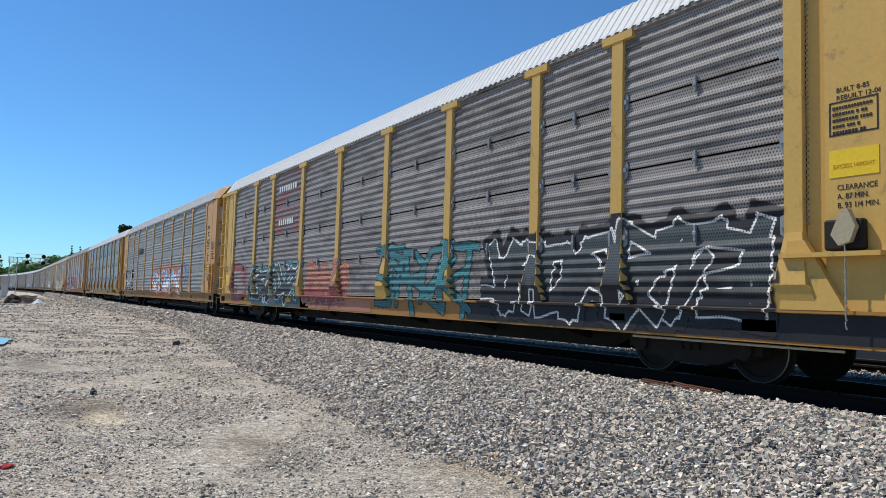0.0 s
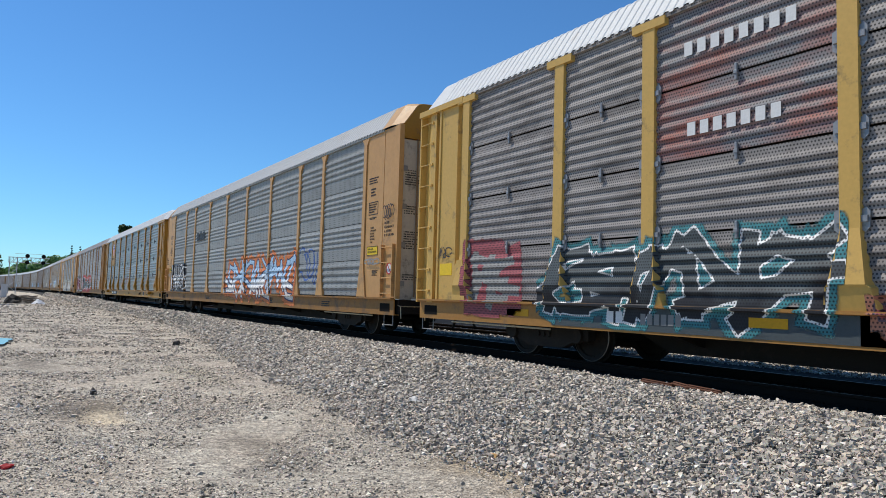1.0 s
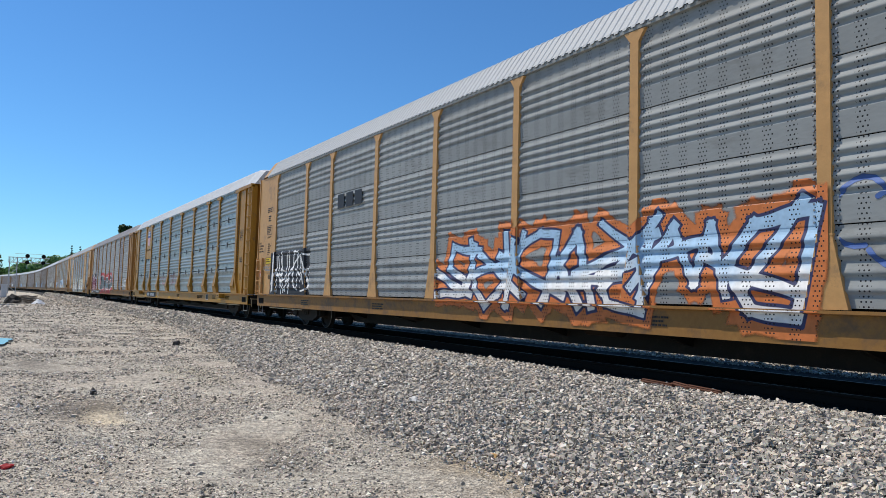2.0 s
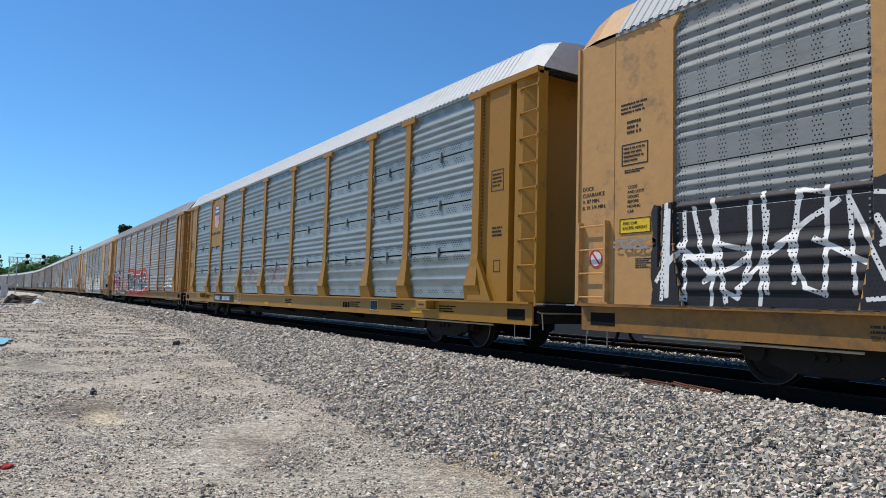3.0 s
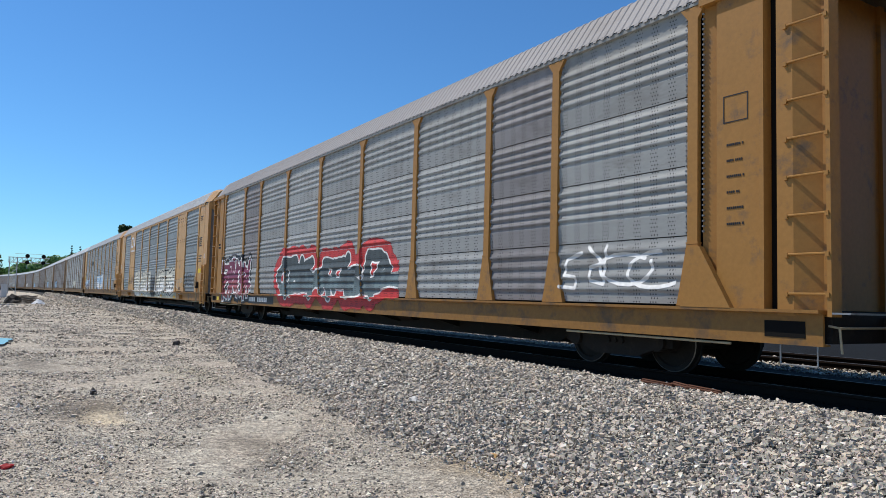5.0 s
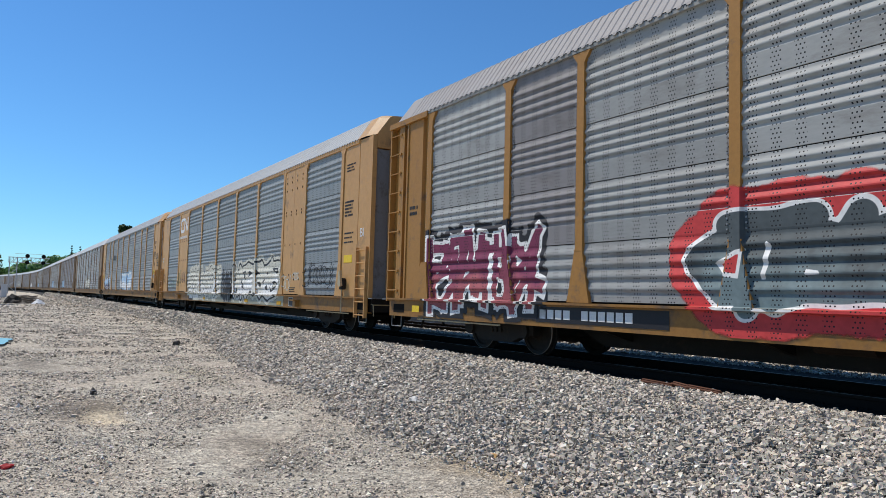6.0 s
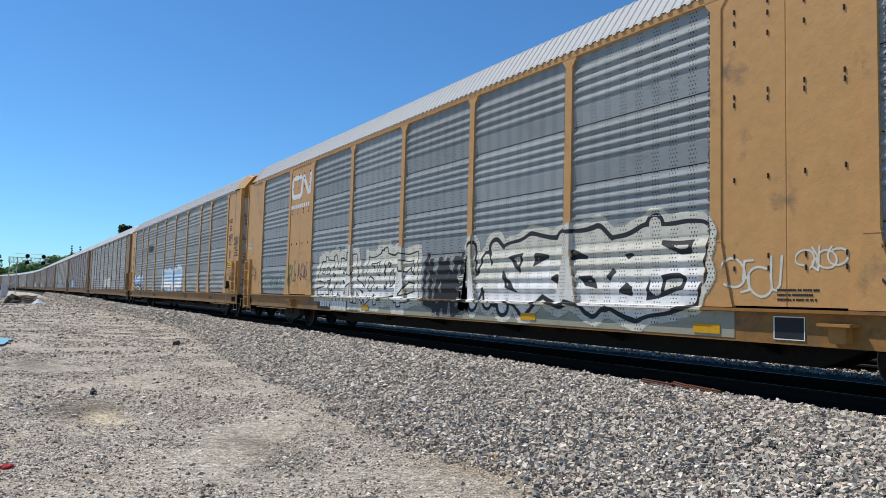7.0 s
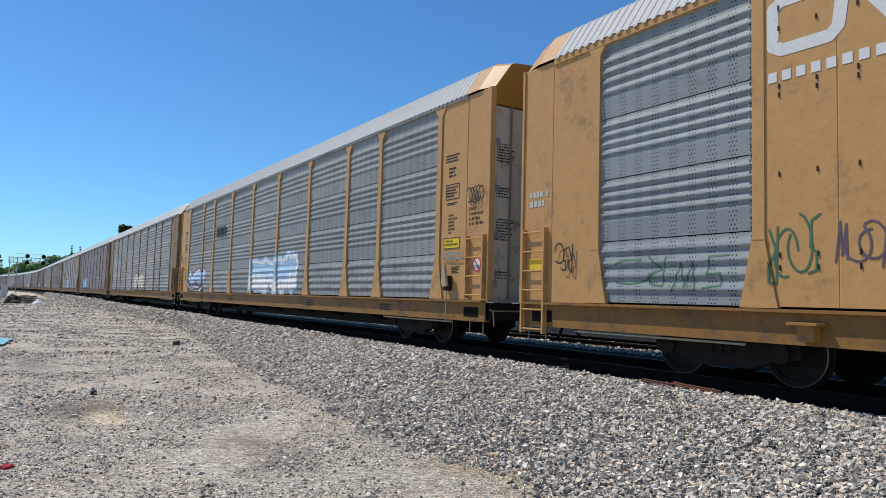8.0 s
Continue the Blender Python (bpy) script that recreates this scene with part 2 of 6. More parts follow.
def ground_material():
    m = bpy.data.materials.new("gravel_yard")
    m.use_nodes = True
    t = m.node_tree
    b = t.nodes["Principled BSDF"]
    b.inputs["Roughness"].default_value = 0.95
    b.inputs["Specular IOR Level"].default_value = 0.2
    co = t.nodes.new("ShaderNodeTexCoord")

    def tex(scale, detail=8, rough=0.7, kind="ShaderNodeTexNoise"):
        n = t.nodes.new(kind)
        n.inputs["Scale"].default_value = scale
        if kind == "ShaderNodeTexNoise":
            n.inputs["Detail"].default_value, n.inputs["Roughness"].default_value = detail, rough
        t.links.new(co.outputs["Object"], n.inputs["Vector"])
        return n

    def rng(src, lo, hi, a=0.0, bb=1.0):
        r = t.nodes.new("ShaderNodeMapRange")
        for i, v in enumerate((lo, hi, a, bb)):
            r.inputs[i + 1].default_value = v
        t.links.new(src, r.inputs[0])
        return r.outputs[0]

    def mix(fac, a, bb, blend="MIX"):
        x = t.nodes.new("ShaderNodeMix")
        x.data_type, x.blend_type = "RGBA", blend
        for sock, v in ((x.inputs[0], fac), (x.inputs[6], a), (x.inputs[7], bb)):
            if isinstance(v, (int, float)):
                sock.default_value = v
            elif isinstance(v, tuple):
                sock.default_value = (*v, 1)
            else:
                t.links.new(v, sock)
        return x.outputs[2]

    base = mix(rng(tex(0.35).outputs[0], 0.35, 0.65), (0.42, 0.385, 0.33), (0.51, 0.45, 0.375))
    base = mix(rng(tex(1.1).outputs[0], 0.45, 0.7), base, (0.55, 0.52, 0.45))
    base = mix(rng(tex(0.8, 5).outputs[0], 0.62, 0.8), base, (0.20, 0.185, 0.165))
    for (px, py), (rx, ry), col in (((-9.9, 1.0), (1.25, 0.55), (0.20, 0.165, 0.12)), ((-9.2, 1.1), (0.7, 0.30), (0.70, 0.60, 0.44)), ((-13.4, 3.25), (1.6, 0.5), (0.42, 0.40, 0.24)), ((-16.5, 0.6), (2.5, 0.5), (0.22, 0.20, 0.17)), ((-6.6, 2.3), (0.9, 0.3), (0.24, 0.215, 0.18)), ((-5.2, 3.7), (1.0, 0.5), (0.36, 0.29, 0.20)), ((-13.5, 3.6), (3.5, 0.6), (0.50, 0.44, 0.38)), ((-9.9, 0.75), (0.8, 0.25), (0.18, 0.16, 0.14)), ((-22, 2.0), (5.0, 0.7), (0.47, 0.41, 0.34))):
        mp = t.nodes.new("ShaderNodeMapping")
        mp.vector_type = "TEXTURE"
        mp.inputs["Location"].default_value, mp.inputs["Scale"].default_value = (px, py, GROUND), (rx, ry, 1.0)
        t.links.new(co.outputs["Object"], mp.inputs[0])
        ln = t.nodes.new("ShaderNodeVectorMath")
        ln.operation = "LENGTH"
        t.links.new(mp.outputs[0], ln.inputs[0])
        ad = t.nodes.new("ShaderNodeMath")
        ad.operation = "ADD"
        t.links.new(ln.outputs["Value"], ad.inputs[0])
        t.links.new(rng(tex(2.5).outputs[0], 0.2, 0.8, -0.7, 0.7), ad.inputs[1])
        base = mix(rng(ad.outputs[0], 1.2, 0.3, 0, 0.75), base, col)
    v = tex(42, kind="ShaderNodeTexVoronoi")
    v2 = tex(17, kind="ShaderNodeTexVoronoi")
    grain = mix(rng(v.outputs["Color"], 0, 1), (0.34, 0.34, 0.335), (1.6, 1.58, 1.52))
    base = mix(0.9, base, grain, "MULTIPLY")
    base = mix(1.0, base, mix(rng(tex(6, 10, 0.8).outputs[0], 0.35, 0.65), (0.72, 0.72, 0.73), (1.25, 1.24, 1.22)), "MULTIPLY")
    base = mix(0.45, base, mix(rng(v2.outputs["Color"], 0, 1), (0.5, 0.5, 0.5), (1.5, 1.49, 1.47)), "MULTIPLY")
    base = mix(rng(tex(30, 4).outputs[0], 0.30, 0.42), (0.07, 0.065, 0.06), base)
    t.links.new(base, b.inputs["Base Color"])
    bp = t.nodes.new("ShaderNodeBump")
    bp.inputs["Strength"].default_value, bp.inputs["Distance"].default_value = 1.0, 0.02
    t.links.new(v.outputs["Distance"], bp.inputs["Height"])
    bp2 = t.nodes.new("ShaderNodeBump")
    bp2.inputs["Strength"].default_value, bp2.inputs["Distance"].default_value = 0.9, 0.05
    t.links.new(tex(9).outputs[0], bp2.inputs["Height"])
    t.links.new(bp.outputs[0], bp2.inputs["Normal"])
    t.links.new(bp2.outputs[0], b.inputs["Normal"])
    return m


M_ground = ground_material()
# Bed base is near black for the deep shade in gaps between stones.
M_bed = mat("ballast_bed_gap_shade", (0.05, 0.046, 0.04), 0.95, 0, 0.6, 5, (0.16, 0.15, 0.135), 0.35, 3.0, 1.0, spec=0.2)
ground = make_ground()


def stone_material(name, dark, light):
    m = bpy.data.materials.new(name)
    m.use_nodes = True
    t = m.node_tree
    b = t.nodes["Principled BSDF"]
    b.inputs["Roughness"].default_value = 0.9
    b.inputs["Specular IOR Level"].default_value = 0.25
    g = t.nodes.new("ShaderNodeNewGeometry")
    r = t.nodes.new("ShaderNodeValToRGB")
    e = r.color_ramp.elements
    e[0].color, e[1].color = (*dark, 1), (*light, 1)
    mid = e.new(0.55)
    mid.color = (*[(a + c) / 2 * f for a, c, f in zip(dark, light, (1.0, 0.97, 0.94))], 1)
    warm = e.new(0.8)
    warm.color = (light[0] * 0.75, light[1] * 0.66, light[2] * 0.58, 1)
    t.links.new(g.outputs["Random Per Island"], r.inputs[0])
    co = t.nodes.new("ShaderNodeTexCoord")
    n = t.nodes.new("ShaderNodeTexNoise")
    n.inputs["Scale"].default_value, n.inputs["Detail"].default_value = 70, 4
    t.links.new(co.outputs["Object"], n.inputs["Vector"])
    x = t.nodes.new("ShaderNodeMix")
    x.data_type, x.blend_type = "RGBA", "MULTIPLY"
    x.inputs[0].default_value = 0.5
    t.links.new(r.outputs[0], x.inputs[6])
    t.links.new(n.outputs["Color"], x.inputs[7])
    x2 = t.nodes.new("ShaderNodeMix")
    x2.data_type, x2.blend_type = "RGBA", "MULTIPLY"
    x2.inputs[0].default_value = 1.0
    x2.inputs[7].default_value = (1.3, 1.3, 1.3, 1)
    t.links.new(x.outputs[2], x2.inputs[6])
    t.links.new(x2.outputs[2], b.inputs["Base Color"])
    return m


def scatter(name, material, label, category, spots, sizes, seed, flat=0.65, fine=False):
    """Many small angular stones in one mesh."""
    rng = np.random.default_rng(seed)
    bm = bmesh.new()
    if fine:
        for p in ((1, 0, 0), (-1, 0, 0), (0, 1, 0), (0, -1, 0), (0, 0, 1), (0, 0, -1)):
            bm.verts.new(p)
        bmesh.ops.convex_hull(bm, input=list(bm.verts))
    else:                           # blocky crushed stone
        bmesh.ops.create_cube(bm, size=1.25)
        bmesh.ops.triangulate(bm, faces=bm.faces)
    bm.verts.ensure_lookup_table()
    v0 = np.array([v.co[:] for v in bm.verts])
    f0 = np.array([[v.index for v in f.verts] for f in bm.faces])
    bm.free()
    shapes = []
    for _ in range(14):
        s = v0 * rng.uniform(0.75, 1.15, (len(v0), 1)) + rng.normal(0, 0.10 if fine else 0.22, v0.shape)
        for _k in range(2):
            d = rng.normal(size=3)
            d /= np.linalg.norm(d)
            h = rng.uniform(0.5, 0.8)
            over = np.maximum(0, s @ d - h)
            s -= over[:, None] * d
        shapes.append(s)
    n, k = len(spots), len(v0)
    pick = rng.integers(0, len(shapes), n)
    base = np.array(shapes)[pick]
    scale = np.stack([sizes * rng.uniform(0.9, 1.45, n), sizes * rng.uniform(0.7, 1.1, n), sizes * rng.uniform(flat * 0.7, flat * 1.3, n)], 1)
    base = base * scale[:, None, :]
    az, tilt = rng.uniform(0, 2 * np.pi, n), rng.uniform(-1.4, 1.4, n)
    c, s_ = np.cos(tilt), np.sin(tilt)
    x, y, z = base[..., 0], base[..., 1] * c[:, None] - base[..., 2] * s_[:, None], base[..., 1] * s_[:, None] + base[..., 2] * c[:, None]
    c, s_ = np.cos(az)[:, None], np.sin(az)[:, None]
    co = np.stack([x * c - y * s_, x * s_ + y * c, z], -1) + np.asarray(spots)[:, None, :]
    faces = (f0[None] + (np.arange(n) * k)[:, None, None]).reshape(-1, 3)
    me = bpy.data.meshes.new(name)
    me.vertices.add(n * k)
    me.vertices.foreach_set("co", co.reshape(-1))
    me.loops.add(len(faces) * 3)
    me.loops.foreach_set("vertex_index", faces.reshape(-1).astype(np.int32))
    me.polygons.add(len(faces))
    me.polygons.foreach_set("loop_start", np.arange(0, len(faces) * 3, 3, dtype=np.int32))
    me.update(calc_edges=True)
    me.shade_flat()
    me.materials.append(material)
    return tagged(new(name, me), label, category, kind="stuff")


M_ballast = stone_material("ballast_stone", (0.20, 0.185, 0.16), (0.74, 0.70, 0.62))
M_gravel = stone_material("yard_gravel", (0.08, 0.072, 0.058), (0.88, 0.82, 0.71))


def ballast():
    rng = np.random.default_rng(5)
    beds = []

    def fill(x0, x1, density, size, across=None):
        spots, sizes = [], []
        n = int((x1 - x0) * ((across[1] - across[0]) if across else 5.2) * density)
        for x, r in zip(rng.uniform(x0, x1, n), rng.uniform(0, 1, n)):
            if across:
                y = across[0] + (across[1] - across[0]) * r
            else:
                a = toe(x) - 0.5
                y = a + (SIDE + 0.3 - a) * r
                if y < toe(x) + 0.4 and rng.uniform() > (y - a) / 0.9:
                    continue
            s = min(size * (0.6 + rng.exponential(0.38)), size * 1.75)
            spots.append((x, y, height(x, y) + s * rng.uniform(-0.2, 1.3)))
            sizes.append(s)
        return np.array(spots), np.array(sizes)
    label = "loose grey crushed stone ballast beside the rails"
    near = fill(-9.5, -0.5, 2100, 0.0195)
    scatter("track_ballast", M_ballast, label, "ballast", *near, 11, 0.8, False)
    far = [fill(-18, -9.5, 1300, 0.025), fill(-32, -18, 560, 0.033), fill(-70, -32, 170, 0.052), fill(-150, -70, 40, 0.10)]
    far.append(fill(-40, 3, 300, 0.026, (MID + 2.9, MID + 4.02)))
    far.append(fill(-40, 3, 150, 0.026, (MID + 4.35, MID + 5.5)))
    scatter("track_ballast", M_ballast, label, "ballast", np.concatenate([f[0] for f in far]), np.concatenate([f[1] for f in far]), 12, 0.75, True)


def gravel():
    rng = np.random.default_rng(8)
    spots, sizes = [], []

    def fill(x0, x1, density, size):
        n = int((x1 - x0) * 9.0 * density)
        for x, y in zip(rng.uniform(x0, x1, n), rng.uniform(-2.2, 6.8, n)):
            if y > toe(x) + 0.3 or 0.50 + 1.1 * fbm(x, y, 0.7, 12) < rng.uniform(0, 1):
                continue
            s = min(size * (0.5 + rng.exponential(0.42)), 0.06 if x > -40 else 0.12)
            spots.append((x, y, height(x, y) + s * rng.uniform(-0.1, 0.35)))
            sizes.append(s)
    fill(-10, -2.5, 2000, 0.0105)
    fill(-17, -10, 1150, 0.0135)
    fill(-32, -17, 360, 0.021)
    fill(-60, -32, 80, 0.035)
    fill(-120, -60, 22, 0.07)
    scatter("yard_gravel", M_gravel, "loose small pale stones on the yard surface", "gravel", np.array(spots), np.array(sizes), 13, 0.7, True)


# ---- track ----
def track(off, ties, label):
    t = tagged(new("railway_track"), label, "railway track", kind="structure")
    for side in (-1, 1):
        c = off + side * 0.7525
        sec = [(c - 0.07, -0.17), (c - 0.07, -0.158), (c - 0.012, -0.14), (c - 0.012, -0.045), (c - 0.036, -0.035), (c - 0.036, -0.006), (c - 0.026, -0.001),
               (c + 0.026, -0.001), (c + 0.036, -0.006), (c + 0.036, -0.035), (c + 0.012, -0.045), (c + 0.012, -0.14), (c + 0.07, -0.158), (c + 0.07, -0.17)]
        part("rail", strip_path(sec, True, ALONG), M_rail, t)
        part("running_surface", strip_path([(c - 0.027, 0.0), (c + 0.027, 0.0)], False, ALONG), M_polish, t, "polished rail head")
    # Oily bed, coloured darker still so the shade below the cars turns black.
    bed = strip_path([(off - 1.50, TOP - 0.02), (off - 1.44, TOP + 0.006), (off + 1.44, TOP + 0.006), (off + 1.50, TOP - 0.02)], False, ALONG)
    part("track_bed", bed, mat("oily_shade_black_bed", (0.02, 0.018, 0.016), 0.95, 0, 0.4, 10, (0.045, 0.04, 0.035), 0.2, 1.5, 0.8, spec=0.1), t, "oily stone between the rails, darkened for the shade under the train")
    def tie():
        bm = bmesh.new()
        box(bm, -0.115, 0.115, -1.3, 1.3, -0.34, -0.171, 0.012)
        return mesh_of(bm, M_tie)
    def plate():
        bm = bmesh.new()
        for side in (-1, 1):
            c = side * 0.7525
            box(bm, -0.09, 0.09, c - 0.18, c + 0.18, -0.171, -0.159)
            for sx in (-0.06, 0.06):
                for sy in (-0.085, 0.085):
                    box(bm, sx - 0.012, sx + 0.012, c + sy - 0.016, c + sy + 0.016, -0.16, -0.125)
        return mesh_of(bm, M_rail)
    rnd = random.Random(3)
    for i in range(ties):
        x = 4 - i * 0.52
        m = pose(x, MID + off + rnd.uniform(-0.03, 0.03), rnd.uniform(-0.008, 0.0), 0, 0, rnd.uniform(-1, 1))
        link("tie", shared("tie", tie), t, "", m)
        link("tie_plate", shared("plate", plate), t, "", pose(x, MID + off, 0))


track(0.0, 96, "steel rails spiked to dark timber ties")
track(4.9, 60, "second line of rails on dark ties beyond")
# ---- autorack cars ----
M_rim = mat("wheel_rim", (0.22, 0.20, 0.18), 0.45, 0.6, 0.1, 6)
POSTS = [-11.6, -8.85, -6.95, -4.17, -1.39, 1.39, 4.17, 6.95, 8.85, 11.6]
HALF = 13.42
FLOOR, EAVE = 0.98, 5.06


def wave(z, p, d):
    """One rib: a short underside and a long slope above it."""
    return [(z + p * u, d * k) for u, k in ((0.03, 0.0), (0.12, 0.42), (0.22, 0.88), (0.31, 1.0), (0.42, 0.88), (0.60, 0.52), (0.78, 0.17), (0.92, 0.0))]


def sheet_profile(kind, z0, z1):
    """Height and outward depth of one side sheet, from its foot to its top."""
    h = z1 - z0
    pts = []
    if kind == "screen":            # ribs between two flat punched strips that lean out towards the joints
        low = z0 < 1.5
        a, b, d, ribs = 0.20, 0.80, 0.036, 4
        pts = [(z0, 0.014), (z0 + 0.01, 0.0135), (z0 + a * h - 0.02, 0.001), (z0 + a * h, 0.0)]
        if low:
            a, b, ribs = 0.24, 1.0, 3
            pts = [(z0, 0.012), (z0 + 0.2 * h, 0.008), (z0 + a * h, 0.0)]
        p = (b - a) * h / ribs
        for i in range(ribs):
            z = z0 + a * h + i * p
            if low:
                pts += [(z + 0.05 * p, 0.0), (z + 0.10 * p, 0.001), (z + 0.60 * p, 0.028), (z + 0.66 * p, 0.031), (z + 0.70 * p, 0.031), (z + 0.73 * p, 0.028), (z + 0.88 * p, 0.003), (z + 0.92 * p, 0.0)]
            else:
                pts += wave(z, p, d)
        pts += [(z1, 0.004 if low else 0.012)]
    elif kind == "fine":            # closer ribs, the whole sheet punched
        a, b, d, ribs = 0.12, 0.90, 0.030, 5
        pts = [(z0, 0.012), (z0 + a * h, 0.0)]
        p = (b - a) * h / ribs
        for i in range(ribs):
            z = z0 + a * h + i * p
            pts += wave(z, p, d)
        pts += [(z1, 0.012)]
    else:                           # a flat band above each joint, then four ribs
        low, high = z0 < 1.5, z1 > 4.9
        a = z0 + (0.14 if low else 0.345)
        b = z0 + 0.98 if high else z1 - 0.02
        p, d = (b - a) / 4, 0.034
        pts = [(z0, 0.0), (z0 + 0.02, 0.0), (a - 0.04, 0.0), (a - 0.005, 0.0)]
        if not low:
            pts = [(z0, 0.006), (z0 + 0.012, 0.007), (z0 + 0.03, 0.008), (a - 0.055, 0.022), (a - 0.042, 0.0228), (a - 0.036, 0.022), (a - 0.030, 0.002), (a - 0.02, 0.0)]
        for i in range(4):
            pts += wave(a + i * p, p, d)
        pts += [(b + 0.01, 0.0), (z1, 0.0)]
    return pts


ROWS = {"screen": [(1.00, 1.93), (1.96, 2.92), (2.95, 3.93), (3.96, 5.03)], "fine": [(1.00, 1.93), (1.96, 2.92), (2.95, 3.93), (3.96, 5.03)], "band": [(1.00, 1.903), (1.917, 2.843), (2.857, 3.783), (3.797, 5.03)]}


def sheet_mesh(kind, row, w, material):
    def build():
        bm = bmesh.new()
        z0, z1 = ROWS[kind][row]
        p = sheet_profile(kind, z0, z1)
        front = [[bm.verts.new((x, -1.545 - d, z)) for z, d in p] for x in (-w / 2, w / 2)]
        for i in range(len(p) - 1):
            bm.faces.new((front[0][i], front[1][i], front[1][i + 1], front[0][i + 1])).smooth = True
        edge = [[bm.verts.new((x, -1.545 - d, z)) for z, d in p] for x in (-w / 2, w / 2)]
        back = [[bm.verts.new((x, -1.53, z)) for z in (z0, z1)] for x in (-w / 2, w / 2)]
        bm.faces.new((back[0][0], back[0][1], back[1][1], back[1][0]))
        bm.faces.new((edge[0][0], back[0][0], back[1][0], edge[1][0]))
        bm.faces.new((edge[0][-1], edge[1][-1], back[1][1], back[0][1]))
        bm.faces.new([back[0][0], *edge[0], back[0][1]])
        bm.faces.new([back[1][1], *reversed(edge[1]), back[1][0]])
        me = bpy.data.meshes.new("sheet")
        bm.to_mesh(me)
        bm.free()
        me.materials.append(material)
        return me
    return shared(("sheet", kind, row, round(w, 2), material.name), build)


def post_mesh(style, material):
    def build():
        bm = bmesh.new()
        if style == "flared":
            prism(bm, [(-0.11, 1.85), (0.11, 1.85), (0.11, 4.90), (-0.11, 4.90)], 1, -1.62, -1.54)
            # foot: spreads and leans out to the sill
            rows = [(0.11, 1.62, 1.85), (0.15, 1.66, 1.60), (0.21, 1.72, 1.25), (0.25, 1.70, 1.22), (0.31, 1.63, 0.96)]
            last = None
            for hw, y, z in rows:
                r = [bm.verts.new((-hw, -1.54, z)), bm.verts.new((-hw * 0.94, -y, z)), bm.verts.new((hw * 0.94, -y, z)), bm.verts.new((hw, -1.54, z))]
                if last:
                    for i in range(3):
                        bm.faces.new((last[i], last[i + 1], r[i + 1], r[i]))
                last = r
            bm.faces.new(last)
            box(bm, -0.30, 0.30, -1.635, -1.54, 4.90, 5.02)
        elif style == "angle":
            prism(bm, [(-0.08, 1.80), (0.08, 1.80), (0.08, 4.80), (-0.08, 4.80)], 1, -1.605, -1.54)
            prism(bm, [(-0.07, 4.80), (0.07, 4.80), (0.20, 4.98), (-0.20, 4.98)], 1, -1.60, -1.54)
            prism(bm, [(-0.25, 0.98), (0.25, 0.98), (0.21, 1.15), (0.085, 1.80), (-0.085, 1.80), (-0.21, 1.15)], 1, -1.612, -1.54)
            box(bm, -0.095, 0.095, -1.617, -1.54, 1.79, 1.815)
        else:
            prism(bm, [(-0.075, 1.0), (0.075, 1.0), (0.075, 4.98), (-0.075, 4.98)], 1, -1.60, -1.54)
        return mesh_of(bm, material)
    return shared(("post", style, material.name), build)


ROOF = [(-1.615, 5.05), (-1.60, 5.075), (-1.25, 5.595), (-1.19, 5.645), (-1.08, 5.675), (-0.60, 5.72), (0.0, 5.74)]


def roof_mesh(x0, x1, material, ribs=True, slope0=0.0, slope1=0.0):
    def build():
        bm = bmesh.new()
        sec = ROOF + [(-y, z) for y, z in reversed(ROOF[:-1])]
        xs, ds = [], []
        if ribs:
            x = x0
            while x < x1 - 0.09:
                xs += [x, x + 0.02, x + 0.085, x + 0.105]
                ds += [0.0, 0.014, 0.014, 0.0]
                x += 0.17
            xs.append(x1), ds.append(0.0)
        else:
            xs, ds = [x0, x1], [0, 0]
        last = None
        for x, d in zip(xs, ds):
            row = []
            for i, (y, z) in enumerate(sec):
                k = 1 + d / 1.6
                foot = i in (0, len(sec) - 1)
                row.append(bm.verts.new((x, y * k, z + (0.012 - 2.4 * d if foot else d * (z - 5.06) / 0.8))))
            if last:
                for i in range(len(sec) - 1):
                    bm.faces.new((last[i], last[i + 1], row[i + 1], row[i]))
            last = row
        return mesh_of(bm, material)
    return shared(("roof", x0, x1, material.name, ribs), build)


def cap_mesh(sign, material):
    """Sloped end of the roof: narrows and drops over the end doors."""
    def build():
        bm = bmesh.new()
        sec = ROOF + [(-y, z) for y, z in reversed(ROOF[:-1])]
        rows = []
        for x, f, dz in ((12.55, 1.0, 0.0), (13.0, 1.0, 0.0), (HALF, 0.93, -0.14)):
            rows.append([bm.verts.new((x * sign, y * f, 5.06 + (z - 5.06) * (1 + dz))) for y, z in sec])
        for a, b in zip(rows, rows[1:]):
            for i in range(len(sec) - 1):
                bm.faces.new((a[i], a[i + 1], b[i + 1], b[i]))
        bm.faces.new(rows[-1])
        return mesh_of(bm, material)
    return shared(("cap", sign, material.name), build)


def sill_mesh(material):
    """Channel: top lip, web and bottom flange in one section."""
    def build():
        sec = [(-1.42, 0.972), (-1.655, 0.972), (-1.655, 0.935), (-1.565, 0.930), (-1.560, 0.60), (-1.560, 0.59), (-1.560, 0.568), (-1.42, 0.568), (-1.42, 0.59), (-1.53, 0.60), (-1.535, 0.925), (-1.42, 0.93)]
        return mesh_of(prism(bmesh.new(), sec, 0, -13.3, 13.3), material)
    return shared(("sill", material.name), build)


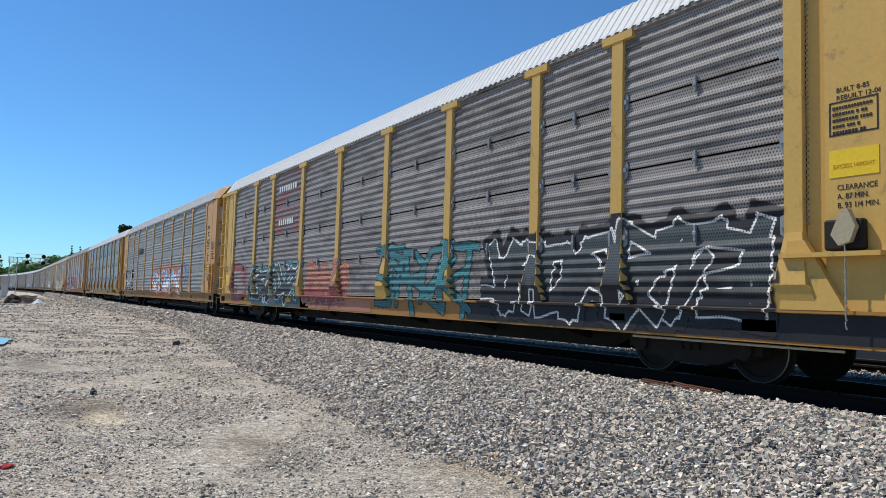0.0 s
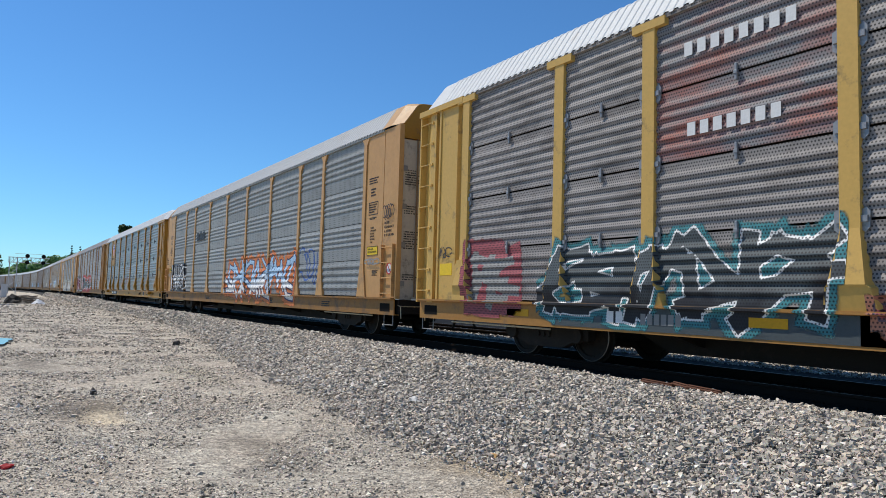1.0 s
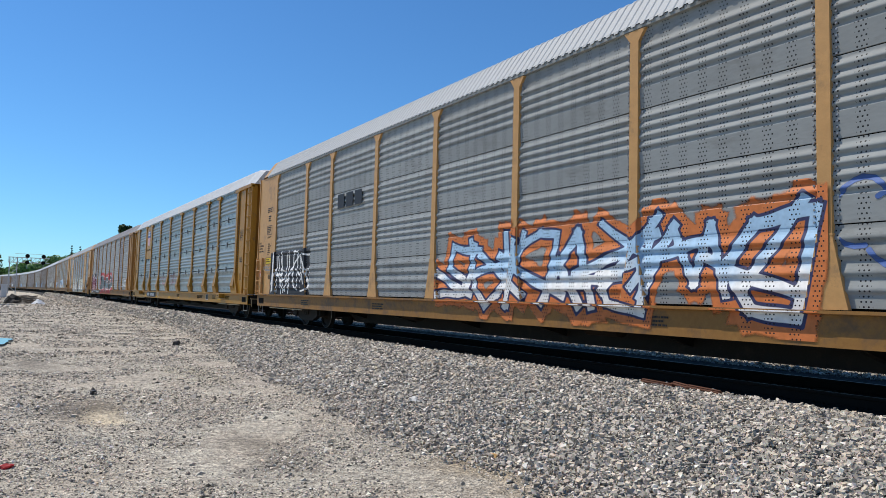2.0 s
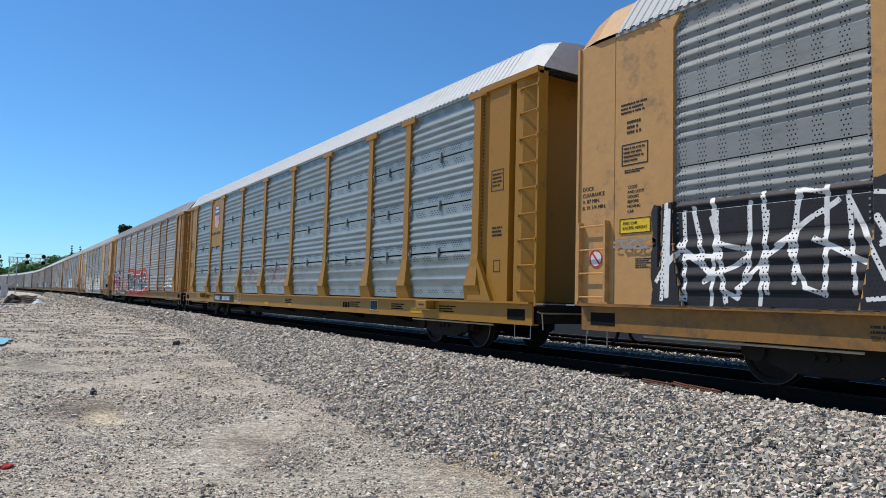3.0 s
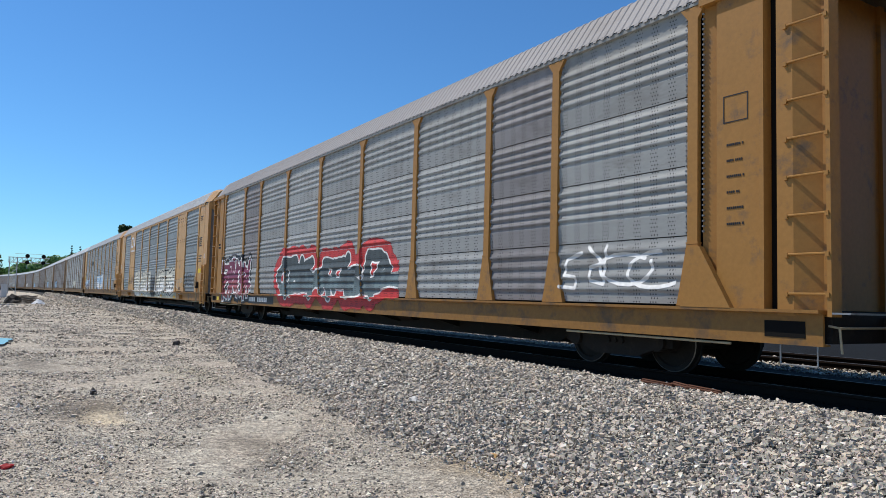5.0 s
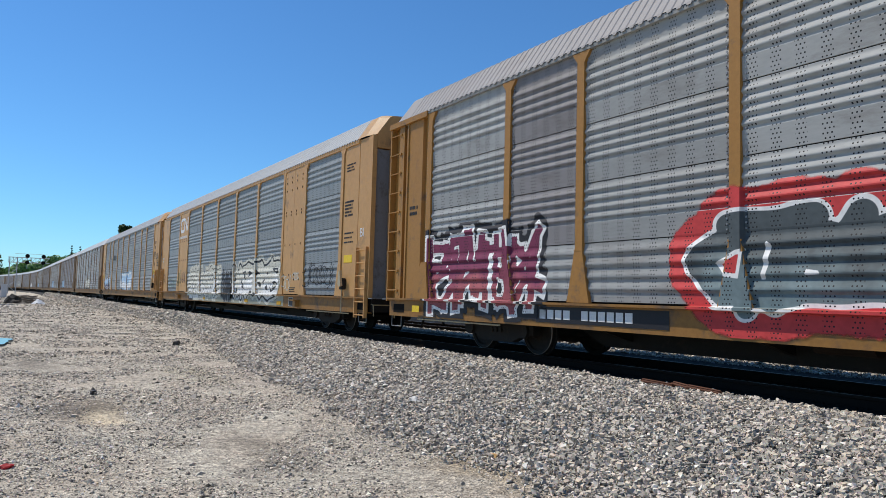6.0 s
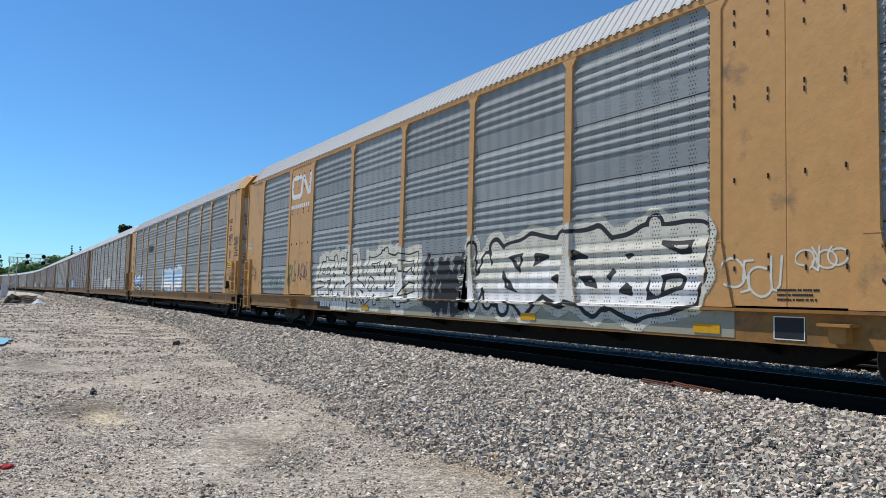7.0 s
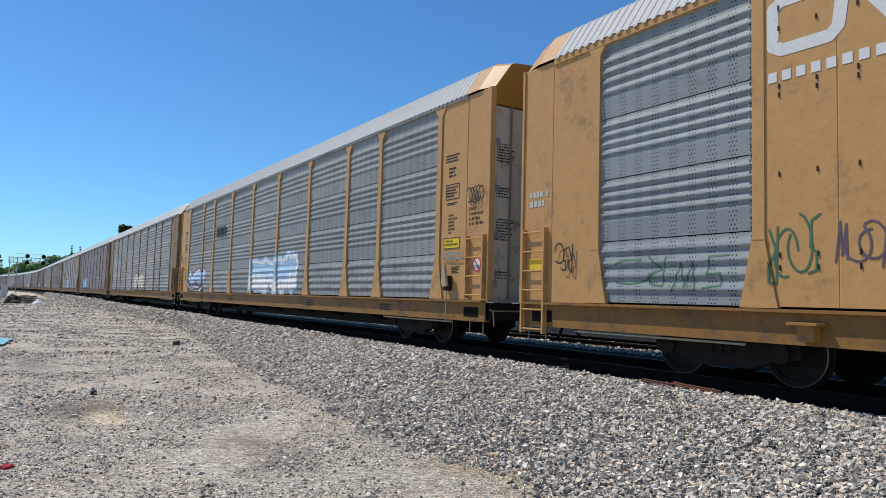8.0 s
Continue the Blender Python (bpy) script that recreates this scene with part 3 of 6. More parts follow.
def wheelset_mesh():
    """Axle and two wheels turned in one piece: hub, dished plate, rim, tread and flange."""
    def build():
        half = [(0.0, 0.90), (0.09, 0.90), (0.11, 0.86), (0.13, 0.80), (0.16, 0.775), (0.33, 0.755), (0.345, 0.79), (0.405, 0.792), (0.42, 0.785), (0.425, 0.705), (0.45, 0.695), (0.45, 0.67), (0.36, 0.665), (0.33, 0.70), (0.15, 0.70), (0.09, 0.66)]
        prof = half + [(r, -y) for r, y in reversed(half)]
        n = 32
        bm = bmesh.new()
        rings = [[bm.verts.new((r * math.cos(2 * math.pi * i / n), y, r * math.sin(2 * math.pi * i / n))) for i in range(n)] if r else [bm.verts.new((0, y, 0))] for r, y in prof]
        for k, (a, b) in enumerate(zip(rings, rings[1:])):
            for i in range(n):
                j = (i + 1) % n
                vs = [a[i % len(a)], a[j % len(a)], b[j % len(b)], b[i % len(b)]]
                fc = bm.faces.new(list(dict.fromkeys(vs)))
                fc.material_index = 1 if k in (7, len(prof) - 9) else 0
        me = mesh_of(bm, M_black)
        me.materials.append(M_rim)
        return me
    return shared("wheelset", build)


def truck_parts(car, x):
    truck = link("truck", shared("bolster", lambda: mesh_of(boxes((-0.2, 0.2, -1.1, 1.1, 0.40, 0.72), bevel=0.03), M_black)), car, "", pose(x, 0, 0))
    def frame_side():
        bm = bmesh.new()
        prism(bm, [(-1.1, 0.52), (-0.72, 0.60), (-0.45, 0.66), (0.45, 0.66), (0.72, 0.60), (1.1, 0.52), (1.1, 0.36), (0.8, 0.34), (0.45, 0.20), (-0.45, 0.20), (-0.8, 0.34), (-1.1, 0.36)], 1, -1.08, -0.93)
        for i in (-0.14, 0.0, 0.14):
            disc(bm, (i, 0), 0.05, -1.12, -1.07, 8)
            bmesh.ops.translate(bm, verts=bm.verts[-16:], vec=(0, 0, 0.42))
        for sx in (-0.86, 0.86):
            disc(bm, (sx, 0.43), 0.13, -1.14, -1.05, 14)
        return mesh_of(bm, M_black)
    link("side_frame", shared("side_frame", frame_side), truck)
    link("side_frame", shared("side_frame", frame_side), truck, "", pose(0, 0, 0, 0, 0, 180))
    return [link("wheelset", wheelset_mesh(), truck, "", pose(dx, 0, 0.42)) for dx in (-0.86, 0.86)]


def ladder_rungs(owner, material, x0, x1, z0, z1, y, n):
    """Round rungs with bolted feet, each of its own."""
    def build():
        bm = bmesh.new()
        rod(bm, (x0, y, 0), (x1, y, 0), 0.014)
        box(bm, x0 - 0.02, x0 + 0.02, y - 0.016, y + 0.05, -0.035, 0.016)
        box(bm, x1 - 0.02, x1 + 0.02, y - 0.016, y + 0.05, -0.035, 0.016)
        return mesh_of(bm, material)
    me = shared(("rung", x0, x1, y, material.name), build)
    for i in range(n):
        link("rung", me, owner, "", pose(0, 0, z0 + (z1 - z0) * i / (n - 1)))


def end_ladder(car, sign, paint):
    """Open platform end: narrow recessed wall, a slot, and a ladder on an outer column."""
    f = 1 if sign > 0 else -1
    def wall():
        u = [(11.72, -1.54), (11.92, -1.50), (11.95, -1.575), (12.56, -1.575), (12.56, -1.60), (12.62, -1.60), (12.62, -1.44), (11.72, -1.44)]
        return mesh_of(prism(bmesh.new(), [(f * x, y) for x, y in u], 2, 0.97, 5.0), paint)
    def column():
        u = [(12.78, -1.585), (12.98, -1.585), (13.26, -1.46), (13.37, -1.45), (13.37, -1.60), (13.42, -1.60), (13.42, -1.40), (12.78, -1.40)]
        return mesh_of(prism(bmesh.new(), [(f * x, y) for x, y in u], 2, 0.90, 4.98), paint)
    def header():
        bm = bmesh.new()
        box(bm, *sorted((f * 11.72, f * 13.42)), -1.64, -1.50, 4.93, 5.05)
        return mesh_of(bm, paint)
    def gusset():
        bm = bmesh.new()
        prism(bm, [(f * 11.55, 1.75), (f * 11.75, 1.75), (f * 12.2, 0.97), (f * 11.45, 0.97)], 1, -1.66, -1.57)
        return mesh_of(bm, paint)
    def doors():
        u = [(12.66, -1.40), (12.72, -1.40), (12.72, -0.95), (12.78, -0.95), (12.78, -0.85), (12.72, -0.85), (12.72, 0.85), (12.78, 0.85), (12.78, 0.95), (12.72, 0.95), (12.72, 1.40), (12.66, 1.40)]
        return mesh_of(prism(bmesh.new(), [(f * x, y) for x, y in u], 2, 0.97, 5.2), paint)
    k = paint.name
    link("end_wall", shared(("ew", f, k), wall), car)
    ladder = link("ladder_column", shared(("lc", f, k), column), car)
    ladder_rungs(ladder, paint, *sorted((f * 12.90, f * 13.38)), 1.15, 4.75, -1.60, 9)
    link("header", shared(("hd", f, k), header), car)
    # added black sheet that stands for the shade in the slot
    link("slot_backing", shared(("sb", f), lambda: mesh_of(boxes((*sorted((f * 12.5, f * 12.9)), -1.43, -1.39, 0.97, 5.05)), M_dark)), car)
    link("gusset", shared(("gs", f, k), gusset), car)
    link("end_door", shared(("ed", f, k), doors), car)


def end_flush(car, sign, paint, door, long=False):
    f = 1 if sign > 0 else -1
    def sheet(a, b, y):
        def build():
            bm = bmesh.new()
            box(bm, *sorted((f * a, f * b)), -y, -1.50, 0.97, 5.03, 0.006)
            return mesh_of(bm, paint)
        return shared(("es", f, a, b, paint.name), build)
    link("end_sheet", sheet(11.7, 12.62, 1.575), car)
    link("end_sheet", sheet(12.63, HALF - 0.04, 1.57), car)
    def corner():
        bm = bmesh.new()
        box(bm, *sorted((f * (HALF - 0.05), f * HALF)), -1.60, -1.48, 0.95, 5.03)
        return mesh_of(bm, paint)
    link("corner_post", shared(("cp", f, paint.name), corner), car)
    def leaf():
        return mesh_of(boxes((*sorted((f * (HALF - 0.10), f * (HALF - 0.05))), 0, 0.70, 0.95, 4.70), bevel=0.01), door)
    for y in (-1.48, -0.74, 0.02, 0.76):
        link("end_door", shared(("fd", f, door.name), leaf), car, "tall end door leaf", pose(0, y, 0))
    def upper():
        bm = bmesh.new()
        arch = [(y * 0.92, 5.05 + (z - 5.05) * 0.84) for y, z in ROOF[1:]]
        prism(bm, [(-1.47, 4.72)] + arch + [(-y, z) for y, z in reversed(arch[:-1])] + [(1.47, 4.72)], 0, *sorted((f * (HALF - 0.10), f * (HALF + 0.005))))
        return mesh_of(bm, paint if long else M_gold)
    link("door_head", shared(("dh", f, long), upper), car, "painted door head")
    for y in (-1.1, -0.76, 0.0, 0.76):
        link("locking_bar", shared(("lb", paint.name), lambda: mesh_of(rods(0.024, ((0, 0, 0), (0, 0, 4.1))), M_brown)), car, "rusty brown locking bar", pose(f * (HALF - 0.02), y, 1.0))
    xs = sorted((f * 12.74, f * 13.30))
    foot = 0.45 if long else 1.0
    for x in xs:
        link("ladder_stile", shared(("st", paint.name, foot), lambda: mesh_of(boxes((-0.02, 0.02, -1.66, -1.57, foot, 2.22)), paint)), car, "", pose(x, 0, 0))
    ladder_rungs(car, paint, *xs, foot + 0.07, 2.15, -1.645, 6 if long else 4)


M_pale = mat("pale_pipe", (0.45, 0.38, 0.25), 0.5, 0.2, 0.1, 5)
M_zinc = mat("zinc_fittings", (0.28, 0.285, 0.29), 0.45, 0.4, 0.1, 8, GRIME, 0.2)


def hose():
    bm = bmesh.new()
    pts = [(0.0, 0.45, 0.70), (0.15, 0.46, 0.66), (0.28, 0.46, 0.52), (0.36, 0.44, 0.38), (0.46, 0.42, 0.32)]
    for a, b in zip(pts, pts[1:]):
        rod(bm, a, b, 0.028)
    return bm


def latch_mesh():
    bm = bmesh.new()
    box(bm, -0.018, 0.018, -1.60, -1.56, -0.12, 0.10, 0.005)
    box(bm, -0.030, 0.030, -1.61, -1.57, -0.04, 0.01, 0.005)
    return mesh_of(bm, M_zinc)


def clip_mesh():
    bm = bmesh.new()
    prism(bm, [(-0.045, -0.10), (0.0, -0.14), (0.05, -0.09), (0.055, 0.08), (0.02, 0.13), (-0.045, 0.10)], 1, -1.582, -1.56)
    box(bm, -0.03, 0.035, -1.605, -1.58, -0.03, 0.04)
    return mesh_of(bm, M_zinc)


def plate_mesh(a, b, z0, paint):
    bm = bmesh.new()
    m = (a + b) / 2
    prism(bm, [(a + 0.06, -1.53), (a + 0.06, -1.585), (m - 0.01, -1.585), (m, -1.578), (m + 0.01, -1.585), (b - 0.06, -1.585), (b - 0.06, -1.53)], 2, z0, 4.97)
    return mesh_of(bm, paint)


def bolts_mesh():
    co, fs = [], []
    for x in POSTS:
        for dx in (-0.135, 0.135):
            for i in range(44):
                z, y, r = 1.95 + i * 0.069, -1.572, 0.011
                n = len(co)
                co += [(x + dx - r, y, z - r), (x + dx + r, y, z - r), (x + dx + r, y, z + r), (x + dx - r, y, z + r)]
                co += [(a, y + 0.03, c) for a, _, c in co[n:n + 4]]
                fs += [(n, n + 1, n + 2, n + 3), (n, n + 4, n + 5, n + 1), (n + 1, n + 5, n + 6, n + 2), (n + 2, n + 6, n + 7, n + 3), (n + 3, n + 7, n + 4, n)]
    me = bpy.data.meshes.new("bolts")
    me.from_pydata(co, [], fs)
    me.materials.append(M_zinc)
    return me


def autorack(spec):
    car = tagged(new("autorack_car"), spec["label"], "freight car", "cars of the train")
    paint, sill, sheet, kind = spec["paint"], spec["sill"], spec["sheet"], spec["kind"]
    near = spec.get("near", True)
    link("side_sill", sill_mesh(sill), car)
    link("side_sill", sill_mesh(sill), car, "", pose(0, 0, 0, 0, 0, 180))
    link("deck", shared(("deck", sill.name), lambda: mesh_of(boxes((-13.3, 13.3, -1.42, 1.42, 0.93, 0.965)), M_black)), car)
    # side bays between the posts
    for i, (a, b) in enumerate(zip(POSTS, POSTS[1:])):
        w = round(b - a - 0.06, 2)
        for row in range(4):
            if (i, row) in spec.get("plates", ()):
                if (i, row - 1) not in spec["plates"]:
                    z0 = ROWS[kind][row][0]
                    link("panel_plate", shared(("plate", i, row, paint.name), lambda: plate_mesh(a, b, z0, paint)), car, "smooth painted plate")
                continue
            link("side_sheet", sheet_mesh(kind, row, w, spec.get("odd", {}).get((i, row), sheet)), car, "", pose((a + b) / 2, 0, 0))
    for i, x in enumerate(POSTS):
        link("side_post", post_mesh(spec["post"], paint), car, "", pose(x, 0, 0))
    link("far_side", shared(("far", sheet.name), lambda: mesh_of(boxes((-12.7, 12.7, 1.53, 1.57, 0.96, 5.05)), sheet)), car)
    # added black sheet behind the side sheets, for the shade inside the car
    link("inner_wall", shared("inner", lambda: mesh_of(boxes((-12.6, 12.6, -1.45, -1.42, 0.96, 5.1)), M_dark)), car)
    eave = spec.get("eave", sheet)
    link("eave_rail", shared(("eave", eave.name), lambda: mesh_of(boxes((-12.6, 12.6, -1.605, -1.50, 4.99 if eave is sheet else 4.95, 5.055)), eave)), car)
    link("roof", roof_mesh(-12.55, 12.55, spec["roof"]), car)
    for sign, end in ((1, spec["front"]), (-1, spec["rear"])):
        link("roof_end", cap_mesh(sign, spec["cap"]), car)
        if end == "ladder":
            end_ladder(car, sign, paint)
        else:
            end_flush(car, sign, paint, spec["door"], spec.get("long", False))
    # underframe: deep fish-belly centre sill, cross bearers, couplers
    link("centre_sill", shared("centre", lambda: mesh_of(prism(bmesh.new(), [(-13.4, 0.9), (-13.4, 0.62), (-8.4, 0.60), (-7.6, 0.24), (7.6, 0.24), (8.4, 0.60), (13.4, 0.62), (13.4, 0.9)], 1, -0.36, 0.36), M_black)), car)
    for x in (-7.0, -4.2, -1.4, 1.4, 4.2, 7.0):
        link("cross_bearer", shared("bearer", lambda: mesh_of(prism(bmesh.new(), [(-1.5, 0.92), (-1.5, 0.66), (-0.36, 0.36), (0.36, 0.36), (1.5, 0.66), (1.5, 0.92)], 0, -0.05, 0.05), M_black)), car, "", pose(x, 0, 0))
    for s in (-1, 1):
        link("buffer_beam", shared("beam", lambda: mesh_of(boxes((-0.12, 0.12, -1.45, 1.45, 0.60, 0.93)), M_black)), car, "", pose(s * 13.22, 0, 0))
        link("coupler", shared("coupler", lambda: mesh_of(prism(bmesh.new(), [(-0.1, -0.08), (0.35, -0.08), (0.42, -0.16), (0.62, -0.16), (0.62, 0.02), (0.52, 0.05), (0.52, 0.14), (0.40, 0.14), (0.35, 0.08), (-0.1, 0.08)], 2, 0.60, 0.86), M_rail)), car, "", pose(s * 13.3, 0, 0, 0, 0, 0 if s > 0 else 180))
        link("air_hose", shared("hose", lambda: mesh_of(hose(), M_black)), car, "", pose(s * 13.3, 0, 0, 0, 0, 0 if s > 0 else 180))
        # no hole is cut: a black slab gives the pocket's shade
        link("sill_pocket", shared("pocket", lambda: mesh_of(boxes((-0.25, 0.25, -1.566, -1.556, 0.65, 0.84)), M_dark)), car, "black slab for the shade inside a sill opening", pose(s * 12.85, 0, 0))
        link("stirrup", shared("stirrup", lambda: mesh_of(rods(0.010, ((-0.22, -1.53, 0.62), (-0.22, -1.53, 0.34)), ((-0.22, -1.53, 0.34), (0.22, -1.53, 0.34)), ((0.22, -1.53, 0.34), (0.22, -1.53, 0.62))), M_zinc)), car, "grey steel step iron", pose(s * 13.0, 0, 0))
        link("uncoupling_lever", shared("lever", lambda: mesh_of(rods(0.013, ((0, -1.45, 0.80), (0.12, -1.45, 0.78)), ((0.12, -1.45, 0.78), (0.14, -1.44, 0.50)), ((0.12, -1.45, 0.78), (0.12, -0.2, 0.78))), M_pale)), car, "bent pale uncoupling rod", pose(s * 13.3, 0, 0, 0, 0, 0) if s > 0 else pose(s * 13.42, 0, 0))
        link("end_step", shared("endstep", lambda: mesh_of(boxes((-0.10, 0.10, -1.60, -0.60, 0.93, 0.95)), M_zinc)), car, "grated end step", pose(s * 13.52, 0, 0))
        link("brake_cylinder", shared("cylinder", lambda: mesh_of(rod(bmesh.new(), (-0.35, -1.05, 0.62), (0.35, -1.05, 0.62), 0.16, 14), M_rail)), car, "", pose(s * 3.1, 0, 0))
        link("brake_pipe", shared("pipe", lambda: mesh_of(rods(0.016, ((-1.5, 0, 0), (1.5, 0, 0))), M_pale)), car, "", pose(s * 10.6, -1.50, 0.53))
    if spec.get("latches"):
        for i, (a, b) in enumerate(zip(POSTS, POSTS[1:])):
            for z in (1.945, 2.935, 3.945):
                if any((i, r) in spec.get("plates", ()) for r in (2, 3)) and z > 2.99:
                    continue
                link("latch", shared("latch", latch_mesh), car, "", pose((a + b) / 2, 0, z))
                for x in (a + 0.14, b - 0.14):
                    link("clip", shared("clip", clip_mesh), car, "", pose(x, 0, z))
    if near:
        link("bolts", shared("bolts", bolts_mesh), car, "rows of small bolts beside the posts")["kind"] = "stuff"
    wheels = truck_parts(car, -9.75) + truck_parts(car, 9.75)
    return car, wheels


M_grey_door = mat("grey_door_paint", (0.22, 0.235, 0.25), 0.5, 0, 0.06, 3, GRIME, 0.2)
M_door = mat("cream_paint", (0.55, 0.50, 0.42), 0.5, 0, 0.06, 3, GRIME, 0.2)
SPEC = {
    "A": dict(label="weathered grey autorack car with yellow posts and graffiti", paint=M_yellow, sill=M_ochre, sheet=M_sheet_brown, kind="fine", post="flared", roof=M_roof, cap=M_roof, front="ladder", rear="ladder", door=M_yellow, latches=True,
              odd={(2, 2): M_sheet_rust, (2, 3): M_sheet_rust}),
    "B": dict(label="grey autorack car with buff ends and graffiti", paint=M_buff, sill=M_sill, sheet=M_sheet_grey, kind="band", post="angle", roof=M_roof_grey, cap=M_buff, front="flush", rear="flush", door=M_door),
    "C": dict(label="bright galvanised autorack car with golden yellow posts", paint=M_gold, sill=M_gold, sheet=M_sheet_bright, kind="screen", post="flared", roof=M_roof, cap=M_roof, front="ladder", rear="ladder", door=M_gold, latches=True,
              plates={(1, 2), (1, 3)}),
    "D": dict(label="grey autorack car with golden posts and bold graffiti", paint=M_ochre, sill=M_sill, sheet=M_sheet_warm, kind="band", post="angle", roof=M_roof_dull, cap=M_roof_dull, front="ladder", rear="ladder", door=M_gold,
              odd={(1, 1): M_sheet_dull, (1, 2): M_sheet_dull, (1, 3): M_sheet_dull, (7, 0): M_sheet_dull, (7, 1): M_sheet_dull, (7, 2): M_sheet_dull, (7, 3): M_sheet_dull}),
    "E": dict(label="blue-grey autorack car with buff panels and white graffiti", paint=M_buff, sill=M_sill, sheet=M_sheet_blue, kind="band", post="angle", long=True, roof=M_roof_grey, cap=M_buff, front="flush", rear="flush", door=M_grey_door, eave=M_buff,
              plates={(i, r) for i in (1, 7) for r in range(4)}),
    "F": dict(label="grey autorack car with buff ends and pale graffiti", paint=M_buff, sill=M_sill, sheet=M_sheet_grey, kind="band", post="angle", roof=M_roof_grey, cap=M_buff, front="flush", rear="flush", door=M_door),
    "G": dict(label="dull brown-grey autorack car with brownish ends", paint=M_brown, sill=M_sill, sheet=M_sheet_dull, kind="band", post="plain", roof=M_roof, cap=M_roof, front="ladder", rear="ladder", door=M_brown, near=False),
    "H": dict(label="blue-grey autorack car in plain weathered paint", paint=M_brown, sill=M_sill, sheet=M_sheet_warm, kind="band", post="plain", roof=M_roof, cap=M_roof, front="flush", rear="flush", door=M_grey_door, near=False),
}
ORDER = "ABCDEFHGHGHGGHGHGHHG"
cars = []
for k, kind in enumerate(ORDER):
    cars.append(autorack(SPEC[kind]))
# ---- paint, lettering and plates on the cars ----
PAINTS = {}


def flat(name, colour, rough=0.55):
    PAINTS[name] = colour
    return mat(name, colour, rough, 0, 0.08, 5, tuple(c * 0.6 for c in colour), 0.1, 0.8)


P_black, P_white, P_cream = flat("black_spray", (0.022, 0.022, 0.026)), flat("white_spray", (0.72, 0.72, 0.70)), flat("cream_spray", (0.55, 0.54, 0.46))
P_teal, P_navy, P_red = flat("teal_spray", (0.05, 0.20, 0.22)), flat("navy_spray", (0.035, 0.04, 0.10)), flat("red_spray", (0.50, 0.05, 0.05))
P_wine, P_sky, P_orange = flat("wine_spray", (0.17, 0.03, 0.07)), flat("pale_blue_spray", (0.35, 0.52, 0.68)), flat("orange_spray", (0.55, 0.17, 0.05))
P_slate, P_green, P_yellow = flat("slate_spray", (0.07, 0.085, 0.09)), flat("green_spray", (0.05, 0.14, 0.08)), flat("yellow_spray", (0.70, 0.48, 0.04))
P_blue, P_ink, P_violet = flat("blue_spray", (0.06, 0.12, 0.32)), flat("black_ink", (0.03, 0.028, 0.03)), flat("violet_spray", (0.11, 0.08, 0.11))
P_shade, P_sign, P_amber = flat("grey_spray", (0.24, 0.24, 0.23)), flat("sign_yellow", (0.80, 0.56, 0.03)), flat("amber_reflector", (0.62, 0.33, 0.01))
P_grey_teal = flat("grey_teal_spray", (0.14, 0.19, 0.20))
P_salmon = flat("salmon_spray", (0.44, 0.19, 0.12))
P_dullred = flat("faded_red_spray", (0.30, 0.08, 0.09))

# letter-like abstract shapes in a unit square, each a few strokes
SHAPES = {
    "arch": [[(0.0, 0.0), (0.08, 0.75), (0.35, 1.0), (0.7, 0.95), (0.85, 0.6), (0.9, 0.0)], [(0.2, 0.42), (0.8, 0.42)]],
    "post": [[(0.5, 0.0), (0.5, 1.0)]],
    "bowl": [[(0.1, 0.0), (0.1, 1.0), (0.6, 0.95), (0.92, 0.55), (0.65, 0.05), (0.1, 0.0)]],
    "comb": [[(0.9, 1.0), (0.12, 0.95), (0.1, 0.05), (0.95, 0.0)], [(0.15, 0.5), (0.75, 0.55)]],
    "gate": [[(0.08, 0.0), (0.1, 1.0)], [(0.1, 0.45), (0.85, 0.55)], [(0.85, 0.0), (0.9, 1.0)]],
    "fork": [[(0.1, 0.0), (0.1, 1.0)], [(0.9, 1.0), (0.2, 0.5), (0.95, 0.0)]],
    "bolt": [[(0.9, 0.95), (0.2, 0.9), (0.25, 0.55), (0.8, 0.5), (0.75, 0.05), (0.0, 0.0)]],
    "peak": [[(0.0, 0.0), (0.45, 1.0), (0.95, 0.0)], [(0.25, 0.3), (0.7, 0.3)]],
    "cup": [[(0.05, 1.0), (0.12, 0.15), (0.45, 0.0), (0.8, 0.2), (0.9, 1.0)]],
    "flag": [[(0.12, 0.0), (0.12, 1.0), (0.75, 0.9), (0.8, 0.6), (0.2, 0.45), (0.95, 0.0)]],
    "saw": [[(0.0, 0.9), (0.2, 0.0), (0.45, 0.8), (0.7, 0.0), (0.95, 1.0)]],
    "beam": [[(0.0, 0.95), (1.0, 0.9)], [(0.5, 0.95), (0.45, 0.0)]],
    "ring": [[(0.5, 1.0), (0.12, 0.75), (0.1, 0.25), (0.5, 0.0), (0.88, 0.25), (0.9, 0.75), (0.5, 1.0)]],
}


